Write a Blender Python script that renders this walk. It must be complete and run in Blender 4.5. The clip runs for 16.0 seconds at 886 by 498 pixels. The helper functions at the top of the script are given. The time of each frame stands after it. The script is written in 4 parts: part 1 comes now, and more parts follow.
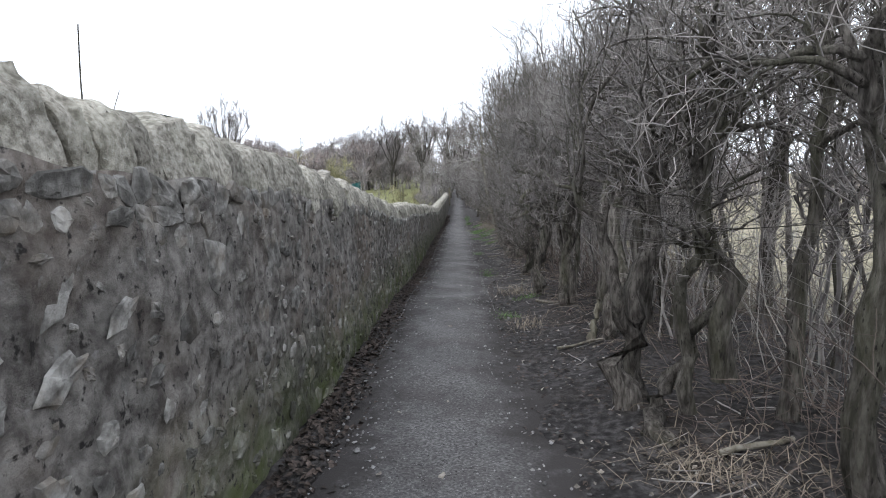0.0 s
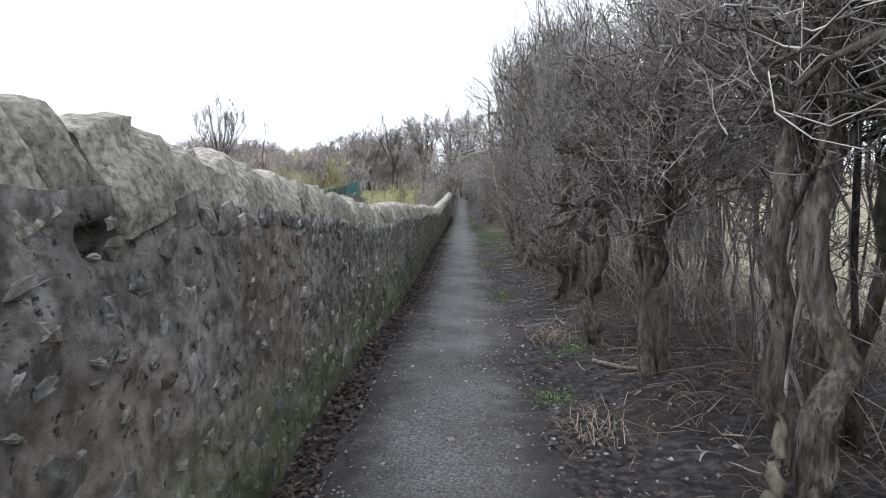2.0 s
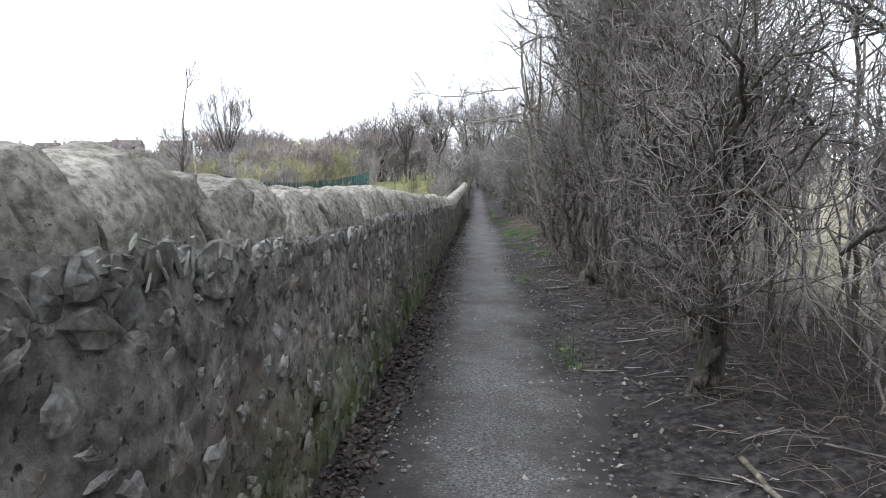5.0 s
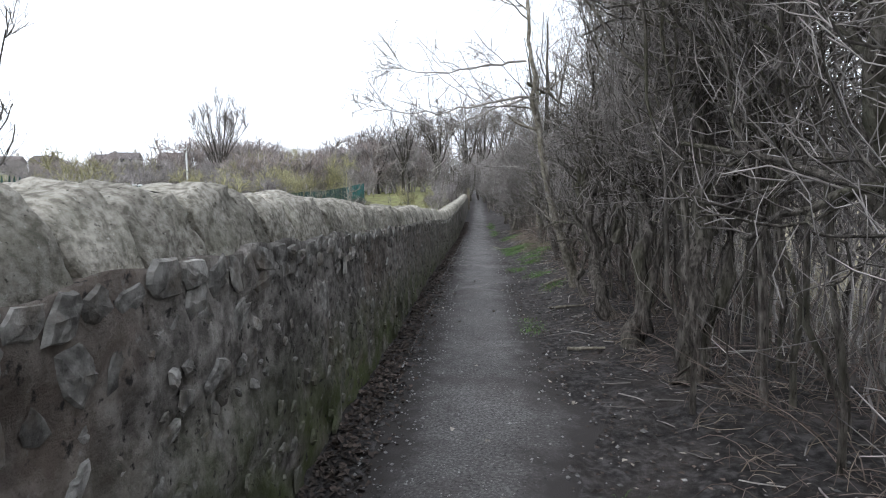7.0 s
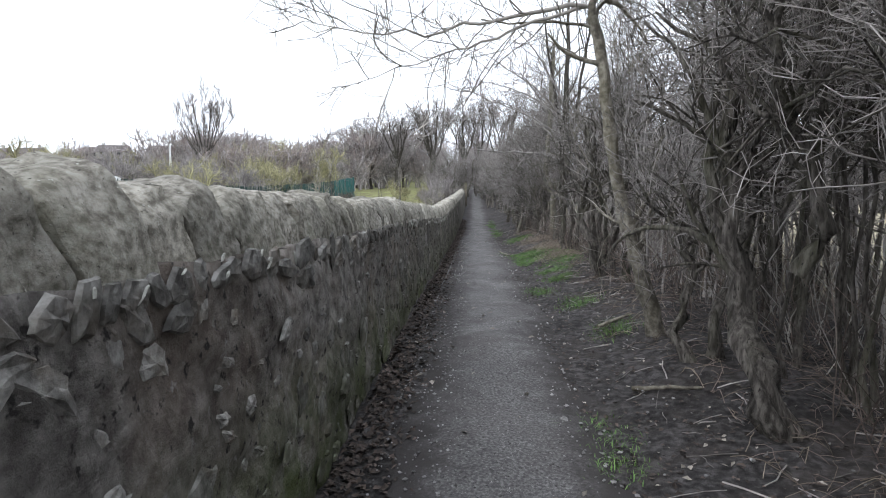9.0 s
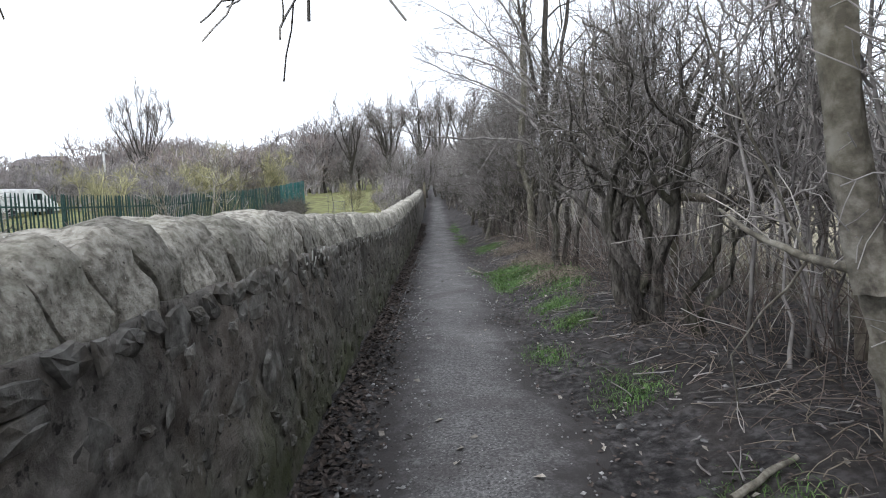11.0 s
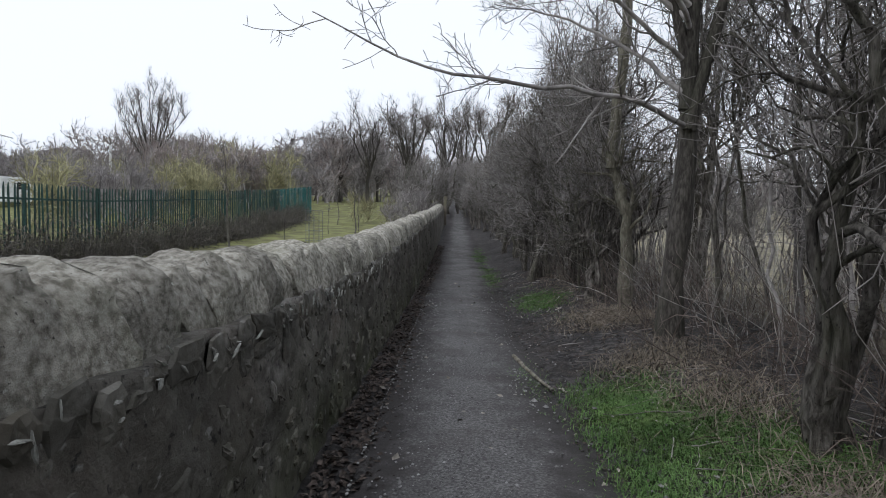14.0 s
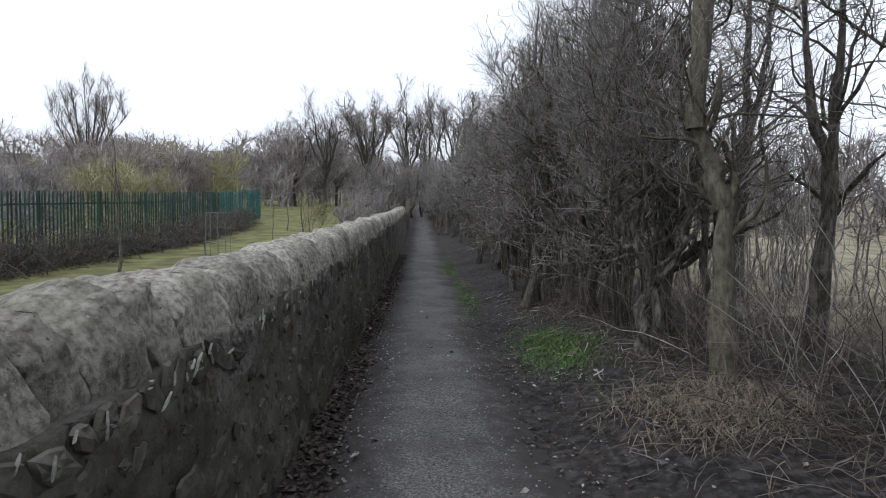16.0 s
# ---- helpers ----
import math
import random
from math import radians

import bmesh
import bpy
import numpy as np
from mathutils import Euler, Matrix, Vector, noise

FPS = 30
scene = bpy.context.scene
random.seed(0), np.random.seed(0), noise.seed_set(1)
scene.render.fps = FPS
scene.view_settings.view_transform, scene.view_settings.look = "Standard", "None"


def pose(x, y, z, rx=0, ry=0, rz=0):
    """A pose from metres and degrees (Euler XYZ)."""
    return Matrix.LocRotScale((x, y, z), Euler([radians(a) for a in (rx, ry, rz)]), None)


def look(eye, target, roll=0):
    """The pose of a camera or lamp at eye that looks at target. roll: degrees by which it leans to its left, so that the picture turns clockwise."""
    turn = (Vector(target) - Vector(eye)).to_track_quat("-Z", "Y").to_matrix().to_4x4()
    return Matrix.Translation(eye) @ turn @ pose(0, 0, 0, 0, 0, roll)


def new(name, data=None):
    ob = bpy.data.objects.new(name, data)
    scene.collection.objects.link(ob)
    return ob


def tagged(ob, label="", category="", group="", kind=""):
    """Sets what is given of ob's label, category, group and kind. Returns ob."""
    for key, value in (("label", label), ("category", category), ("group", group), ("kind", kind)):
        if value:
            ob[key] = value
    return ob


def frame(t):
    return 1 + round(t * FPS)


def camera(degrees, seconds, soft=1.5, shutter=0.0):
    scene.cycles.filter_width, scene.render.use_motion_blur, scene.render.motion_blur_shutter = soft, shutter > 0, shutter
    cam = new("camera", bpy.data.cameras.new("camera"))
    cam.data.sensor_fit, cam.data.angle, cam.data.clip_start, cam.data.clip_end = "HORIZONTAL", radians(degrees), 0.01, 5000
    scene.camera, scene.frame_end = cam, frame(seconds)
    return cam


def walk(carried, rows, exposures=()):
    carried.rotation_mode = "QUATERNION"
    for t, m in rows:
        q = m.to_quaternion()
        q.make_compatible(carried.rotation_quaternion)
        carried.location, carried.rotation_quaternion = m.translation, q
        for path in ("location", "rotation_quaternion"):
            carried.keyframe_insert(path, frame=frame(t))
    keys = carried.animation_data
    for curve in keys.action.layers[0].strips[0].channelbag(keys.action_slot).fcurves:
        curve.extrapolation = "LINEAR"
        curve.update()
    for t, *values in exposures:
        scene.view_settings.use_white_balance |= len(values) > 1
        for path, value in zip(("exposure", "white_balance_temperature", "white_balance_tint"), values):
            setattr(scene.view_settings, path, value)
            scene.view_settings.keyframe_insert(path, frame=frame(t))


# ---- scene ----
cam = camera(75.1, 16.0, soft=1.0)
PATH = [
    (0, (-0.038, 0.001, 1.391), (-0.094, 1.994, 1.23), -0.2),
    (0.5, (-0.024, 0.823, 1.391), (-0.034, 2.812, 1.185), -1.0),
    (1, (-0.039, 1.58, 1.386), (-0.037, 3.572, 1.201), -0.8),
    (1.5, (-0.047, 2.348, 1.381), (-0.093, 4.339, 1.197), -0.3),
    (2, (-0.063, 3.033, 1.371), (-0.132, 5.026, 1.212), -0.5),
    (2.5, (-0.034, 3.755, 1.37), (-0.128, 5.743, 1.169), -0.2),
    (3, (-0.082, 4.478, 1.347), (-0.111, 6.469, 1.155), 0.1),
    (3.5, (-0.142, 5.214, 1.318), (-0.145, 7.204, 1.126), -0.1),
    (4, (-0.21, 5.887, 1.316), (-0.21, 7.875, 1.092), 0.9),
    (4.5, (-0.204, 6.507, 1.313), (-0.284, 8.491, 1.073), 0.3),
    (5, (-0.217, 7.181, 1.3), (-0.339, 9.169, 1.114), -0.9),
    (5.2, (-0.227, 7.455, 1.282), (-0.359, 9.443, 1.107), 0.3),
    (7.3, (-0.065, 10.589, 1.281), (-0.192, 12.58, 1.139), -1.75),
    (7.5, (-0.072, 10.936, 1.281), (-0.205, 12.922, 1.096), -3.0),
    (8, (-0.148, 11.832, 1.267), (-0.237, 13.821, 1.089), -1.85),
    (8.5, (-0.192, 12.716, 1.245), (-0.288, 14.7, 1.03), -1.75),
    (9, (-0.252, 13.524, 1.245), (-0.365, 15.514, 1.09), -0.55),
    (9.2, (-0.257, 13.857, 1.226), (-0.391, 15.849, 1.102), -0.55),
    (11.3, (-0.23, 17.291, 1.328), (-0.203, 19.283, 1.153), -2.8),
    (11.5, (-0.212, 17.646, 1.332), (-0.211, 19.635, 1.118), -2.6),
    (12, (-0.168, 18.594, 1.326), (-0.216, 20.574, 1.045), -2.3),
    (12.5, (-0.078, 19.582, 1.335), (-0.162, 21.568, 1.107), -1.4),
    (13, (-0.119, 20.604, 1.357), (-0.204, 22.599, 1.233), 0.6),
    (13.5, (-0.171, 21.574, 1.345), (-0.27, 23.57, 1.264), 1.3),
    (14, (-0.235, 22.492, 1.362), (-0.282, 24.489, 1.265), 1.0),
    (14.5, (-0.242, 23.31, 1.378), (-0.234, 25.308, 1.292), 0.4),
    (15, (-0.247, 24.157, 1.369), (-0.19, 26.155, 1.312), 1.3),
    (15.5, (-0.231, 24.992, 1.354), (-0.152, 26.989, 1.283), 0.1),
    (16, (-0.258, 25.807, 1.367), (-0.181, 27.804, 1.285), 0.3),
]
walk(cam, [(t, look(eye, target, roll)) for t, eye, target, roll in PATH],
     exposures=[(0, 0.34), (1.5, 0.4), (3, 0.5), (5, 0.48), (7.5, 0.2), (8, 0.28), (9, 0.42), (11.5, 0.3), (12.5, 0.38), (13.5, -0.18), (14.5, -0.5), (16, -0.32)])

# ---- world and sun: a bright, even overcast ----
world = bpy.data.worlds.new("overcast")
scene.world = world
world.use_nodes = True
wn = world.node_tree
sky = wn.nodes.new("ShaderNodeTexSky")
sky.sky_type = "NISHITA"
sky.sun_disc = False
sky.sun_elevation, sky.sun_rotation = radians(48), radians(250)
sky.dust_density = 6.0
sky_mix = wn.nodes.new("ShaderNodeMix")
sky_mix.data_type = "RGBA"
sky_mix.inputs["Factor"].default_value = 0.94
sky_mix.inputs["B"].default_value = (0.9, 0.963, 1.075, 1)
sky_dim = wn.nodes.new("ShaderNodeVectorMath")
sky_dim.operation = "SCALE"
sky_dim.inputs["Scale"].default_value = 0.1
wn.links.new(sky.outputs["Color"], sky_dim.inputs[0])
wn.links.new(sky_dim.outputs[0], sky_mix.inputs["A"])
wn.links.new(sky_mix.outputs["Result"], wn.nodes["Background"].inputs["Color"])
wn.nodes["Background"].inputs["Strength"].default_value = 1.5
sun = new("sun", bpy.data.lights.new("sun", "SUN"))
sun.data.energy, sun.data.angle, sun.data.color = 0.6, radians(40), (1, 0.985, 0.96)
sun.matrix_world = look((-6, -4, 12), (0, 4, 0))

# ---- materials ----


def mat(name, cols, scale=6.0, rough=0.9, bump=0.4, bscale=60.0, big=0.35, bigscale=0.9, rand=0.25, island=False,
        tint=None, tintscale=2.0, tintamt=0.5, dist=0.01, spec=0.25, low=None, speck=(), far_tone=None, stretch=1.0):
    """A weathered surface: a ramp over fine noise, larger blotches, a stain colour in patches, and fine relief.
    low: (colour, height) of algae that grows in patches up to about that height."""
    m = bpy.data.materials.new(name)
    m.use_nodes = True
    t = m.node_tree
    n, l = t.nodes, t.links
    bs = n["Principled BSDF"]
    geo = n.new("ShaderNodeNewGeometry")
    where = geo.outputs["Position"]
    if rand and not island:  # no two pieces carry the same grain
        info, shift = n.new("ShaderNodeObjectInfo"), n.new("ShaderNodeVectorMath")
        shift.operation = "MULTIPLY_ADD"
        l.new(info.outputs["Random"], shift.inputs[0])
        shift.inputs[1].default_value = (31.0, 17.0, 23.0)
        l.new(where, shift.inputs[2])
        where = shift.outputs[0]

    if stretch != 1.0:  # grain that runs up the stem
        long = n.new("ShaderNodeVectorMath")
        long.operation = "MULTIPLY"
        long.inputs[1].default_value = (1.0, 1.0, stretch)
        l.new(where, long.inputs[0])
        where = long.outputs[0]

    def noisy(s, det=6.0, r=0.6):
        k = n.new("ShaderNodeTexNoise")
        k.inputs["Scale"].default_value, k.inputs["Detail"].default_value = s, det
        k.inputs["Roughness"].default_value = r
        l.new(where, k.inputs["Vector"])
        return k

    def mixer(kind, a, b, fac):
        k = n.new("ShaderNodeMix")
        k.data_type, k.blend_type = "RGBA", kind
        l.new(a, k.inputs["A"])
        if isinstance(b, tuple):
            k.inputs["B"].default_value = (*b, 1)
        else:
            l.new(b, k.inputs["B"])
        if isinstance(fac, float):
            k.inputs["Factor"].default_value = fac
        else:
            l.new(fac, k.inputs["Factor"])
        return k.outputs["Result"]

    def ranged(src, a, b, c=0.0, d=1.0):
        k = n.new("ShaderNodeMapRange")
        for i, v in enumerate((a, b, c, d)):
            k.inputs[i + 1].default_value = v
        l.new(src, k.inputs[0])
        return k.outputs[0]

    ramp = n.new("ShaderNodeValToRGB")
    while len(ramp.color_ramp.elements) < len(cols):
        ramp.color_ramp.elements.new(0.5)
    for i, (e, c) in enumerate(zip(ramp.color_ramp.elements, cols)):
        e.position = 0.37 + 0.26 * i / max(1, len(cols) - 1)
        e.color = (*c, 1)
    l.new(noisy(scale).outputs["Fac"], ramp.inputs["Fac"])
    col = ramp.outputs["Color"]
    if tint:
        col = mixer("MIX", col, tint, ranged(noisy(tintscale, 5.0).outputs["Fac"], 0.48, 0.66, 0.0, tintamt))
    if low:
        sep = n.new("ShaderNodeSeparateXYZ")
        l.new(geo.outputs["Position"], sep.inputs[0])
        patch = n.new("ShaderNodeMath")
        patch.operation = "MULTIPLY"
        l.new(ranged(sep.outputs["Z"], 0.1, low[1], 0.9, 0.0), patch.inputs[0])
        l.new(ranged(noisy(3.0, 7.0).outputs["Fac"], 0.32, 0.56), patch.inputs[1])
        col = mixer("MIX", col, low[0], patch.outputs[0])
    # a second colour, blended in by patches as y grows between two values
    if far_tone:
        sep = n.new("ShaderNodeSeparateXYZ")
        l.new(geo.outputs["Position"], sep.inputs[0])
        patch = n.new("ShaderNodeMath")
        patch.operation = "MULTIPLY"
        l.new(ranged(sep.outputs["Y"], far_tone[1], far_tone[2], 0.0, 0.75), patch.inputs[0])
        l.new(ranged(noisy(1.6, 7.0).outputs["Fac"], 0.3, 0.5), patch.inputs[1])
        col = mixer("MIX", col, far_tone[0], patch.outputs[0])
    for c, sc_, a_, b_ in speck:
        col = mixer("MIX", col, c, ranged(noisy(sc_, 3.0).outputs["Fac"], a_, b_))
    blot = ranged(noisy(bigscale, 4.0).outputs["Fac"], 0.3, 0.7, 1 - big, 1 + big)
    if rand:
        if island:
            src = geo.outputs["Random Per Island"]
        else:
            src = n.new("ShaderNodeObjectInfo").outputs["Random"]
        mul = n.new("ShaderNodeMath")
        mul.operation = "MULTIPLY"
        l.new(blot, mul.inputs[0])
        l.new(ranged(src, 0, 1, 1 - rand, 1 + rand), mul.inputs[1])
        blot = mul.outputs[0]
    sc = n.new("ShaderNodeVectorMath")
    sc.operation = "SCALE"
    l.new(col, sc.inputs[0])
    l.new(blot, sc.inputs["Scale"])
    l.new(sc.outputs[0], bs.inputs["Base Color"])
    bs.inputs["Roughness"].default_value = rough
    bs.inputs["Specular IOR Level"].default_value = spec
    if bump:
        b = n.new("ShaderNodeBump")
        b.inputs["Strength"].default_value, b.inputs["Distance"].default_value = bump, dist
        l.new(noisy(bscale, 8.0, 0.7).outputs["Fac"], b.inputs["Height"])
        l.new(b.outputs["Normal"], bs.inputs["Normal"])
    return m


M = {
    "mortar": mat("lime_mortar", [(0.1, 0.091, 0.084), (0.2, 0.186, 0.172), (0.31, 0.293, 0.27)], 13, bump=1.0, bscale=24, big=0.4,
                  bigscale=1.3, rand=0, tint=(0.17, 0.125, 0.095), tintscale=1.4, tintamt=0.45, dist=0.02, low=((0.085, 0.105, 0.038), 0.7), far_tone=((0.09, 0.084, 0.07), 16.0, 22.0),
                  speck=[((0.035, 0.032, 0.03), 22, 0.6, 0.68), ((0.3, 0.29, 0.275), 17, 0.64, 0.74)]),
    "stone": mat("rubble_stone", [(0.09, 0.086, 0.08), (0.2, 0.193, 0.18), (0.36, 0.35, 0.33)], 14, bump=0.8, bscale=45, rand=0.45,
                 tint=(0.2, 0.16, 0.12), tintscale=5, tintamt=0.5, low=((0.09, 0.1, 0.05), 0.62), far_tone=((0.085, 0.078, 0.062), 16.0, 22.0)),
    "stone_far": mat("rubble_stone_joined", [(0.09, 0.086, 0.08), (0.2, 0.193, 0.18), (0.36, 0.35, 0.33)], 14, bump=0.8, bscale=45,
                     rand=0.25, island=True, tint=(0.2, 0.16, 0.12), tintscale=5, tintamt=0.5, low=((0.09, 0.1, 0.05), 0.62), far_tone=((0.085, 0.078, 0.062), 16.0, 22.0)),
    "coping": mat("lichened_sandstone", [(0.17, 0.158, 0.132), (0.335, 0.314, 0.27), (0.48, 0.458, 0.405)], 34, bump=1.0, bscale=30, big=0.3,
                  bigscale=2.2, rand=0.34, tint=(0.21, 0.21, 0.155), tintscale=4, tintamt=0.4, dist=0.018,
                  speck=[((0.07, 0.064, 0.054), 60, 0.64, 0.72), ((0.55, 0.55, 0.5), 55, 0.66, 0.74)]),
    "lichen": mat("white_lichen", [(0.3, 0.3, 0.27), (0.5, 0.5, 0.46)], 40, bump=0.5, rand=0.2),
    "soil": None,
    "gravel": mat("gravel_path", [(0.08, 0.077, 0.078), (0.13, 0.126, 0.126), (0.22, 0.215, 0.212)], 60, bump=0.8, bscale=90, big=0.22,
                  bigscale=1.1, rand=0, tint=(0.08, 0.072, 0.07), tintscale=1.7, tintamt=0.6, dist=0.012,
                  speck=[((0.04, 0.037, 0.036), 45, 0.6, 0.68), ((0.4, 0.39, 0.38), 75, 0.64, 0.7)]),
    "pebble": mat("gravel_stone", [(0.14, 0.137, 0.135), (0.3, 0.295, 0.29)], 20, bump=0.2, rand=0.5, island=True),
    "leaf": mat("dead_leaf", [(0.045, 0.036, 0.032), (0.105, 0.082, 0.07)], 30, bump=0.2, rand=0.6, island=True, rough=0.7),
    "pale_leaf": mat("dry_pale_leaf", [(0.22, 0.2, 0.17), (0.4, 0.37, 0.33)], 30, bump=0.2, rand=0.4, island=True),
    "bark": mat("hawthorn_bark", [(0.06, 0.053, 0.047), (0.135, 0.122, 0.11), (0.25, 0.23, 0.207)], 34, stretch=0.22, bump=1.0, bscale=90, big=0.35,
                bigscale=3, rand=0.2, tint=(0.1, 0.105, 0.06), tintscale=4, tintamt=0.5, dist=0.03, speck=[((0.035, 0.031, 0.028), 70, 0.6, 0.68)]),
    "ash_bark": mat("ash_bark", [(0.038, 0.033, 0.029), (0.075, 0.067, 0.059), (0.125, 0.114, 0.1)], 40, stretch=0.25, bump=0.6, bscale=60, rand=0.15,
                    tint=(0.07, 0.075, 0.048), tintscale=3, tintamt=0.4),
    "pale_bark": mat("peeled_pale_bark", [(0.1, 0.09, 0.075), (0.2, 0.183, 0.15), (0.33, 0.31, 0.265)], 18, bump=0.6, bscale=50, rand=0.15,
                     tint=(0.1, 0.09, 0.06), tintscale=3, tintamt=0.6),
    "smooth_bark": mat("smooth_olive_bark", [(0.09, 0.082, 0.062), (0.14, 0.13, 0.1), (0.2, 0.187, 0.15)], 30, bump=0.4, bscale=60, rand=0.1,
                       tint=(0.06, 0.055, 0.042), tintscale=4, tintamt=0.5, stretch=0.4),
    "twig": mat("bare_twig", [(0.16, 0.147, 0.14), (0.39, 0.365, 0.35)], 5, bump=0, rand=0.5, island=True, big=0.3),
    "twig_pale": mat("grey_twig", [(0.25, 0.232, 0.215), (0.47, 0.445, 0.41)], 5, bump=0, rand=0.5, island=True, big=0.3),
    "twig_far": mat("distant_twig", [(0.25, 0.228, 0.226), (0.38, 0.352, 0.348)], 2, bump=0, rand=0.4, island=True, big=0.3),
    "twig_olive": mat("willow_twig", [(0.25, 0.235, 0.14), (0.4, 0.375, 0.23)], 2, bump=0, rand=0.5, island=True, big=0.35, bigscale=0.3),
    "twig_red": mat("bramble_stem", [(0.11, 0.088, 0.078), (0.24, 0.195, 0.172)], 5, bump=0, rand=0.5, island=True),
    "twig_rust": mat("rusty_distant_twig", [(0.25, 0.208, 0.195), (0.39, 0.33, 0.31)], 2, bump=0, rand=0.4, island=True, big=0.3),
    "straw": mat("dead_grass", [(0.17, 0.14, 0.11), (0.32, 0.275, 0.22)], 12, bump=0, rand=0.4, island=True),
    "grass": mat("grass_blade", [(0.075, 0.15, 0.042), (0.15, 0.26, 0.085)], 6, bump=0, rand=0.45, island=True, rough=0.6,
                 tint=(0.17, 0.19, 0.07), tintscale=5, tintamt=0.3),
    "green_paint": mat("green_painted_steel", [(0.012, 0.04, 0.034), (0.02, 0.062, 0.053)], 8, bump=0.15, rand=0.2, rough=0.5, spec=0.4),
    "teal_paint": mat("teal_painted_steel", [(0.012, 0.085, 0.085), (0.02, 0.125, 0.12)], 8, bump=0.15, rand=0.2, rough=0.5, spec=0.4),
    "wire": mat("galvanised_wire", [(0.14, 0.15, 0.15), (0.22, 0.23, 0.23)], 20, bump=0.1, rand=0.1, rough=0.45),
    "timber": mat("weathered_timber", [(0.09, 0.075, 0.06), (0.19, 0.165, 0.135)], 15, bump=0.5, rand=0.2, tint=(0.09, 0.1, 0.05), tintamt=0.5),
    "render": mat("cream_house_wall", [(0.34, 0.325, 0.3), (0.46, 0.445, 0.42)], 1, bump=0.1, rand=0.3),
    "slate": mat("slate_roof", [(0.1, 0.09, 0.088), (0.17, 0.15, 0.145)], 2, bump=0.3, rand=0.3),
    "glass": mat("dark_window_glass", [(0.02, 0.022, 0.025), (0.03, 0.033, 0.037)], 2, bump=0, rand=0.2, rough=0.15, spec=0.5),
    "white": mat("white_vehicle_paint", [(0.72, 0.73, 0.74), (0.8, 0.8, 0.8)], 3, bump=0, rand=0, rough=0.35, spec=0.5),
    "rubber": mat("black_rubber", [(0.02, 0.02, 0.02), (0.035, 0.035, 0.035)], 20, bump=0.2, rand=0),
    "evergreen": mat("evergreen_leaf", [(0.025, 0.05, 0.018), (0.06, 0.1, 0.035)], 9, bump=0, rand=0.5, island=True, rough=0.6),
}


def ground_material():
    """Dark trodden soil by the path; grass to the west of the wall; pale dead grass in the field to the east."""
    m = mat("ground", [(0.024, 0.0222, 0.022), (0.054, 0.05, 0.05), (0.11, 0.104, 0.103)], 16, bump=1.0, bscale=40, big=0.35, bigscale=1.2,
            rand=0, tint=(0.07, 0.06, 0.055), tintscale=2.2, tintamt=0.6, dist=0.03)
    t = m.node_tree
    n, l = t.nodes, t.links
    bs = n["Principled BSDF"]
    base = bs.inputs["Base Color"].links[0].from_socket
    geo = n.new("ShaderNodeNewGeometry")
    sep = n.new("ShaderNodeSeparateXYZ")
    l.new(geo.outputs["Position"], sep.inputs[0])

    def patch(scale, cols):
        k = n.new("ShaderNodeTexNoise")
        k.inputs["Scale"].default_value, k.inputs["Detail"].default_value = scale, 8.0
        l.new(geo.outputs["Position"], k.inputs["Vector"])
        r = n.new("ShaderNodeValToRGB")
        for e, c, p in zip(r.color_ramp.elements, cols, (0.38, 0.62)):
            e.color, e.position = (*c, 1), p
        l.new(k.outputs["Fac"], r.inputs["Fac"])
        return r.outputs["Color"]

    wob = n.new("ShaderNodeTexNoise")
    wob.inputs["Scale"].default_value = 0.7
    l.new(geo.outputs["Position"], wob.inputs["Vector"])
    add = n.new("ShaderNodeMath")
    add.operation = "MULTIPLY_ADD"
    add.inputs[1].default_value = 2.0
    l.new(wob.outputs["Fac"], add.inputs[0])
    l.new(sep.outputs["X"], add.inputs[2])

    def step(a, b):
        k = n.new("ShaderNodeMapRange")
        for i, v in enumerate((a, b, 0, 1)):
            k.inputs[i + 1].default_value = v
        l.new(add.outputs[0], k.inputs[0])
        return k.outputs[0]

    def mixed(a, b, f):
        k = n.new("ShaderNodeMix")
        k.data_type = "RGBA"
        l.new(a, k.inputs["A"]), l.new(b, k.inputs["B"]), l.new(f, k.inputs["Factor"])
        return k.outputs["Result"]

    col = mixed(base, patch(1.3, ((0.12, 0.115, 0.055), (0.22, 0.23, 0.09))), step(-0.6, -1.4))
    col = mixed(col, patch(0.9, ((0.2, 0.18, 0.12), (0.36, 0.32, 0.23))), step(4.0, 5.5))
    l.new(col, bs.inputs["Base Color"])
    return m


M["soil"] = ground_material()

# ---- building helpers ----
rng = np.random.default_rng(7)


def mesh_of(name, v, f, material, smooth=True):
    me = bpy.data.meshes.new(name)
    v, f = np.asarray(v, np.float32).reshape(-1, 3), np.asarray(f, np.int32)
    me.vertices.add(len(v))
    me.vertices.foreach_set("co", v.ravel())
    k = f.shape[1]
    me.loops.add(f.size)
    me.loops.foreach_set("vertex_index", f.ravel())
    me.polygons.add(len(f))
    me.polygons.foreach_set("loop_start", np.arange(0, f.size, k, dtype=np.int32))
    me.polygons.foreach_set("use_smooth", np.full(len(f), smooth))
    me.update(calc_edges=True)
    me.validate()
    me.materials.append(material)
    return me


def part(name, me, parent, label=""):
    ob = new(name, me)
    ob.parent = parent
    if label:
        ob["label"] = label
    return ob


def bm_part(name, bm, material, parent=None, label="", smooth=False):
    me = bpy.data.meshes.new(name)
    bmesh.ops.recalc_face_normals(bm, faces=bm.faces)
    bm.to_mesh(me)
    bm.free()
    me.polygons.foreach_set("use_smooth", np.full(len(me.polygons), smooth))
    me.materials.append(material)
    ob = new(name, me)
    if parent:
        ob.parent = parent
    if label:
        ob["label"] = label
    return ob


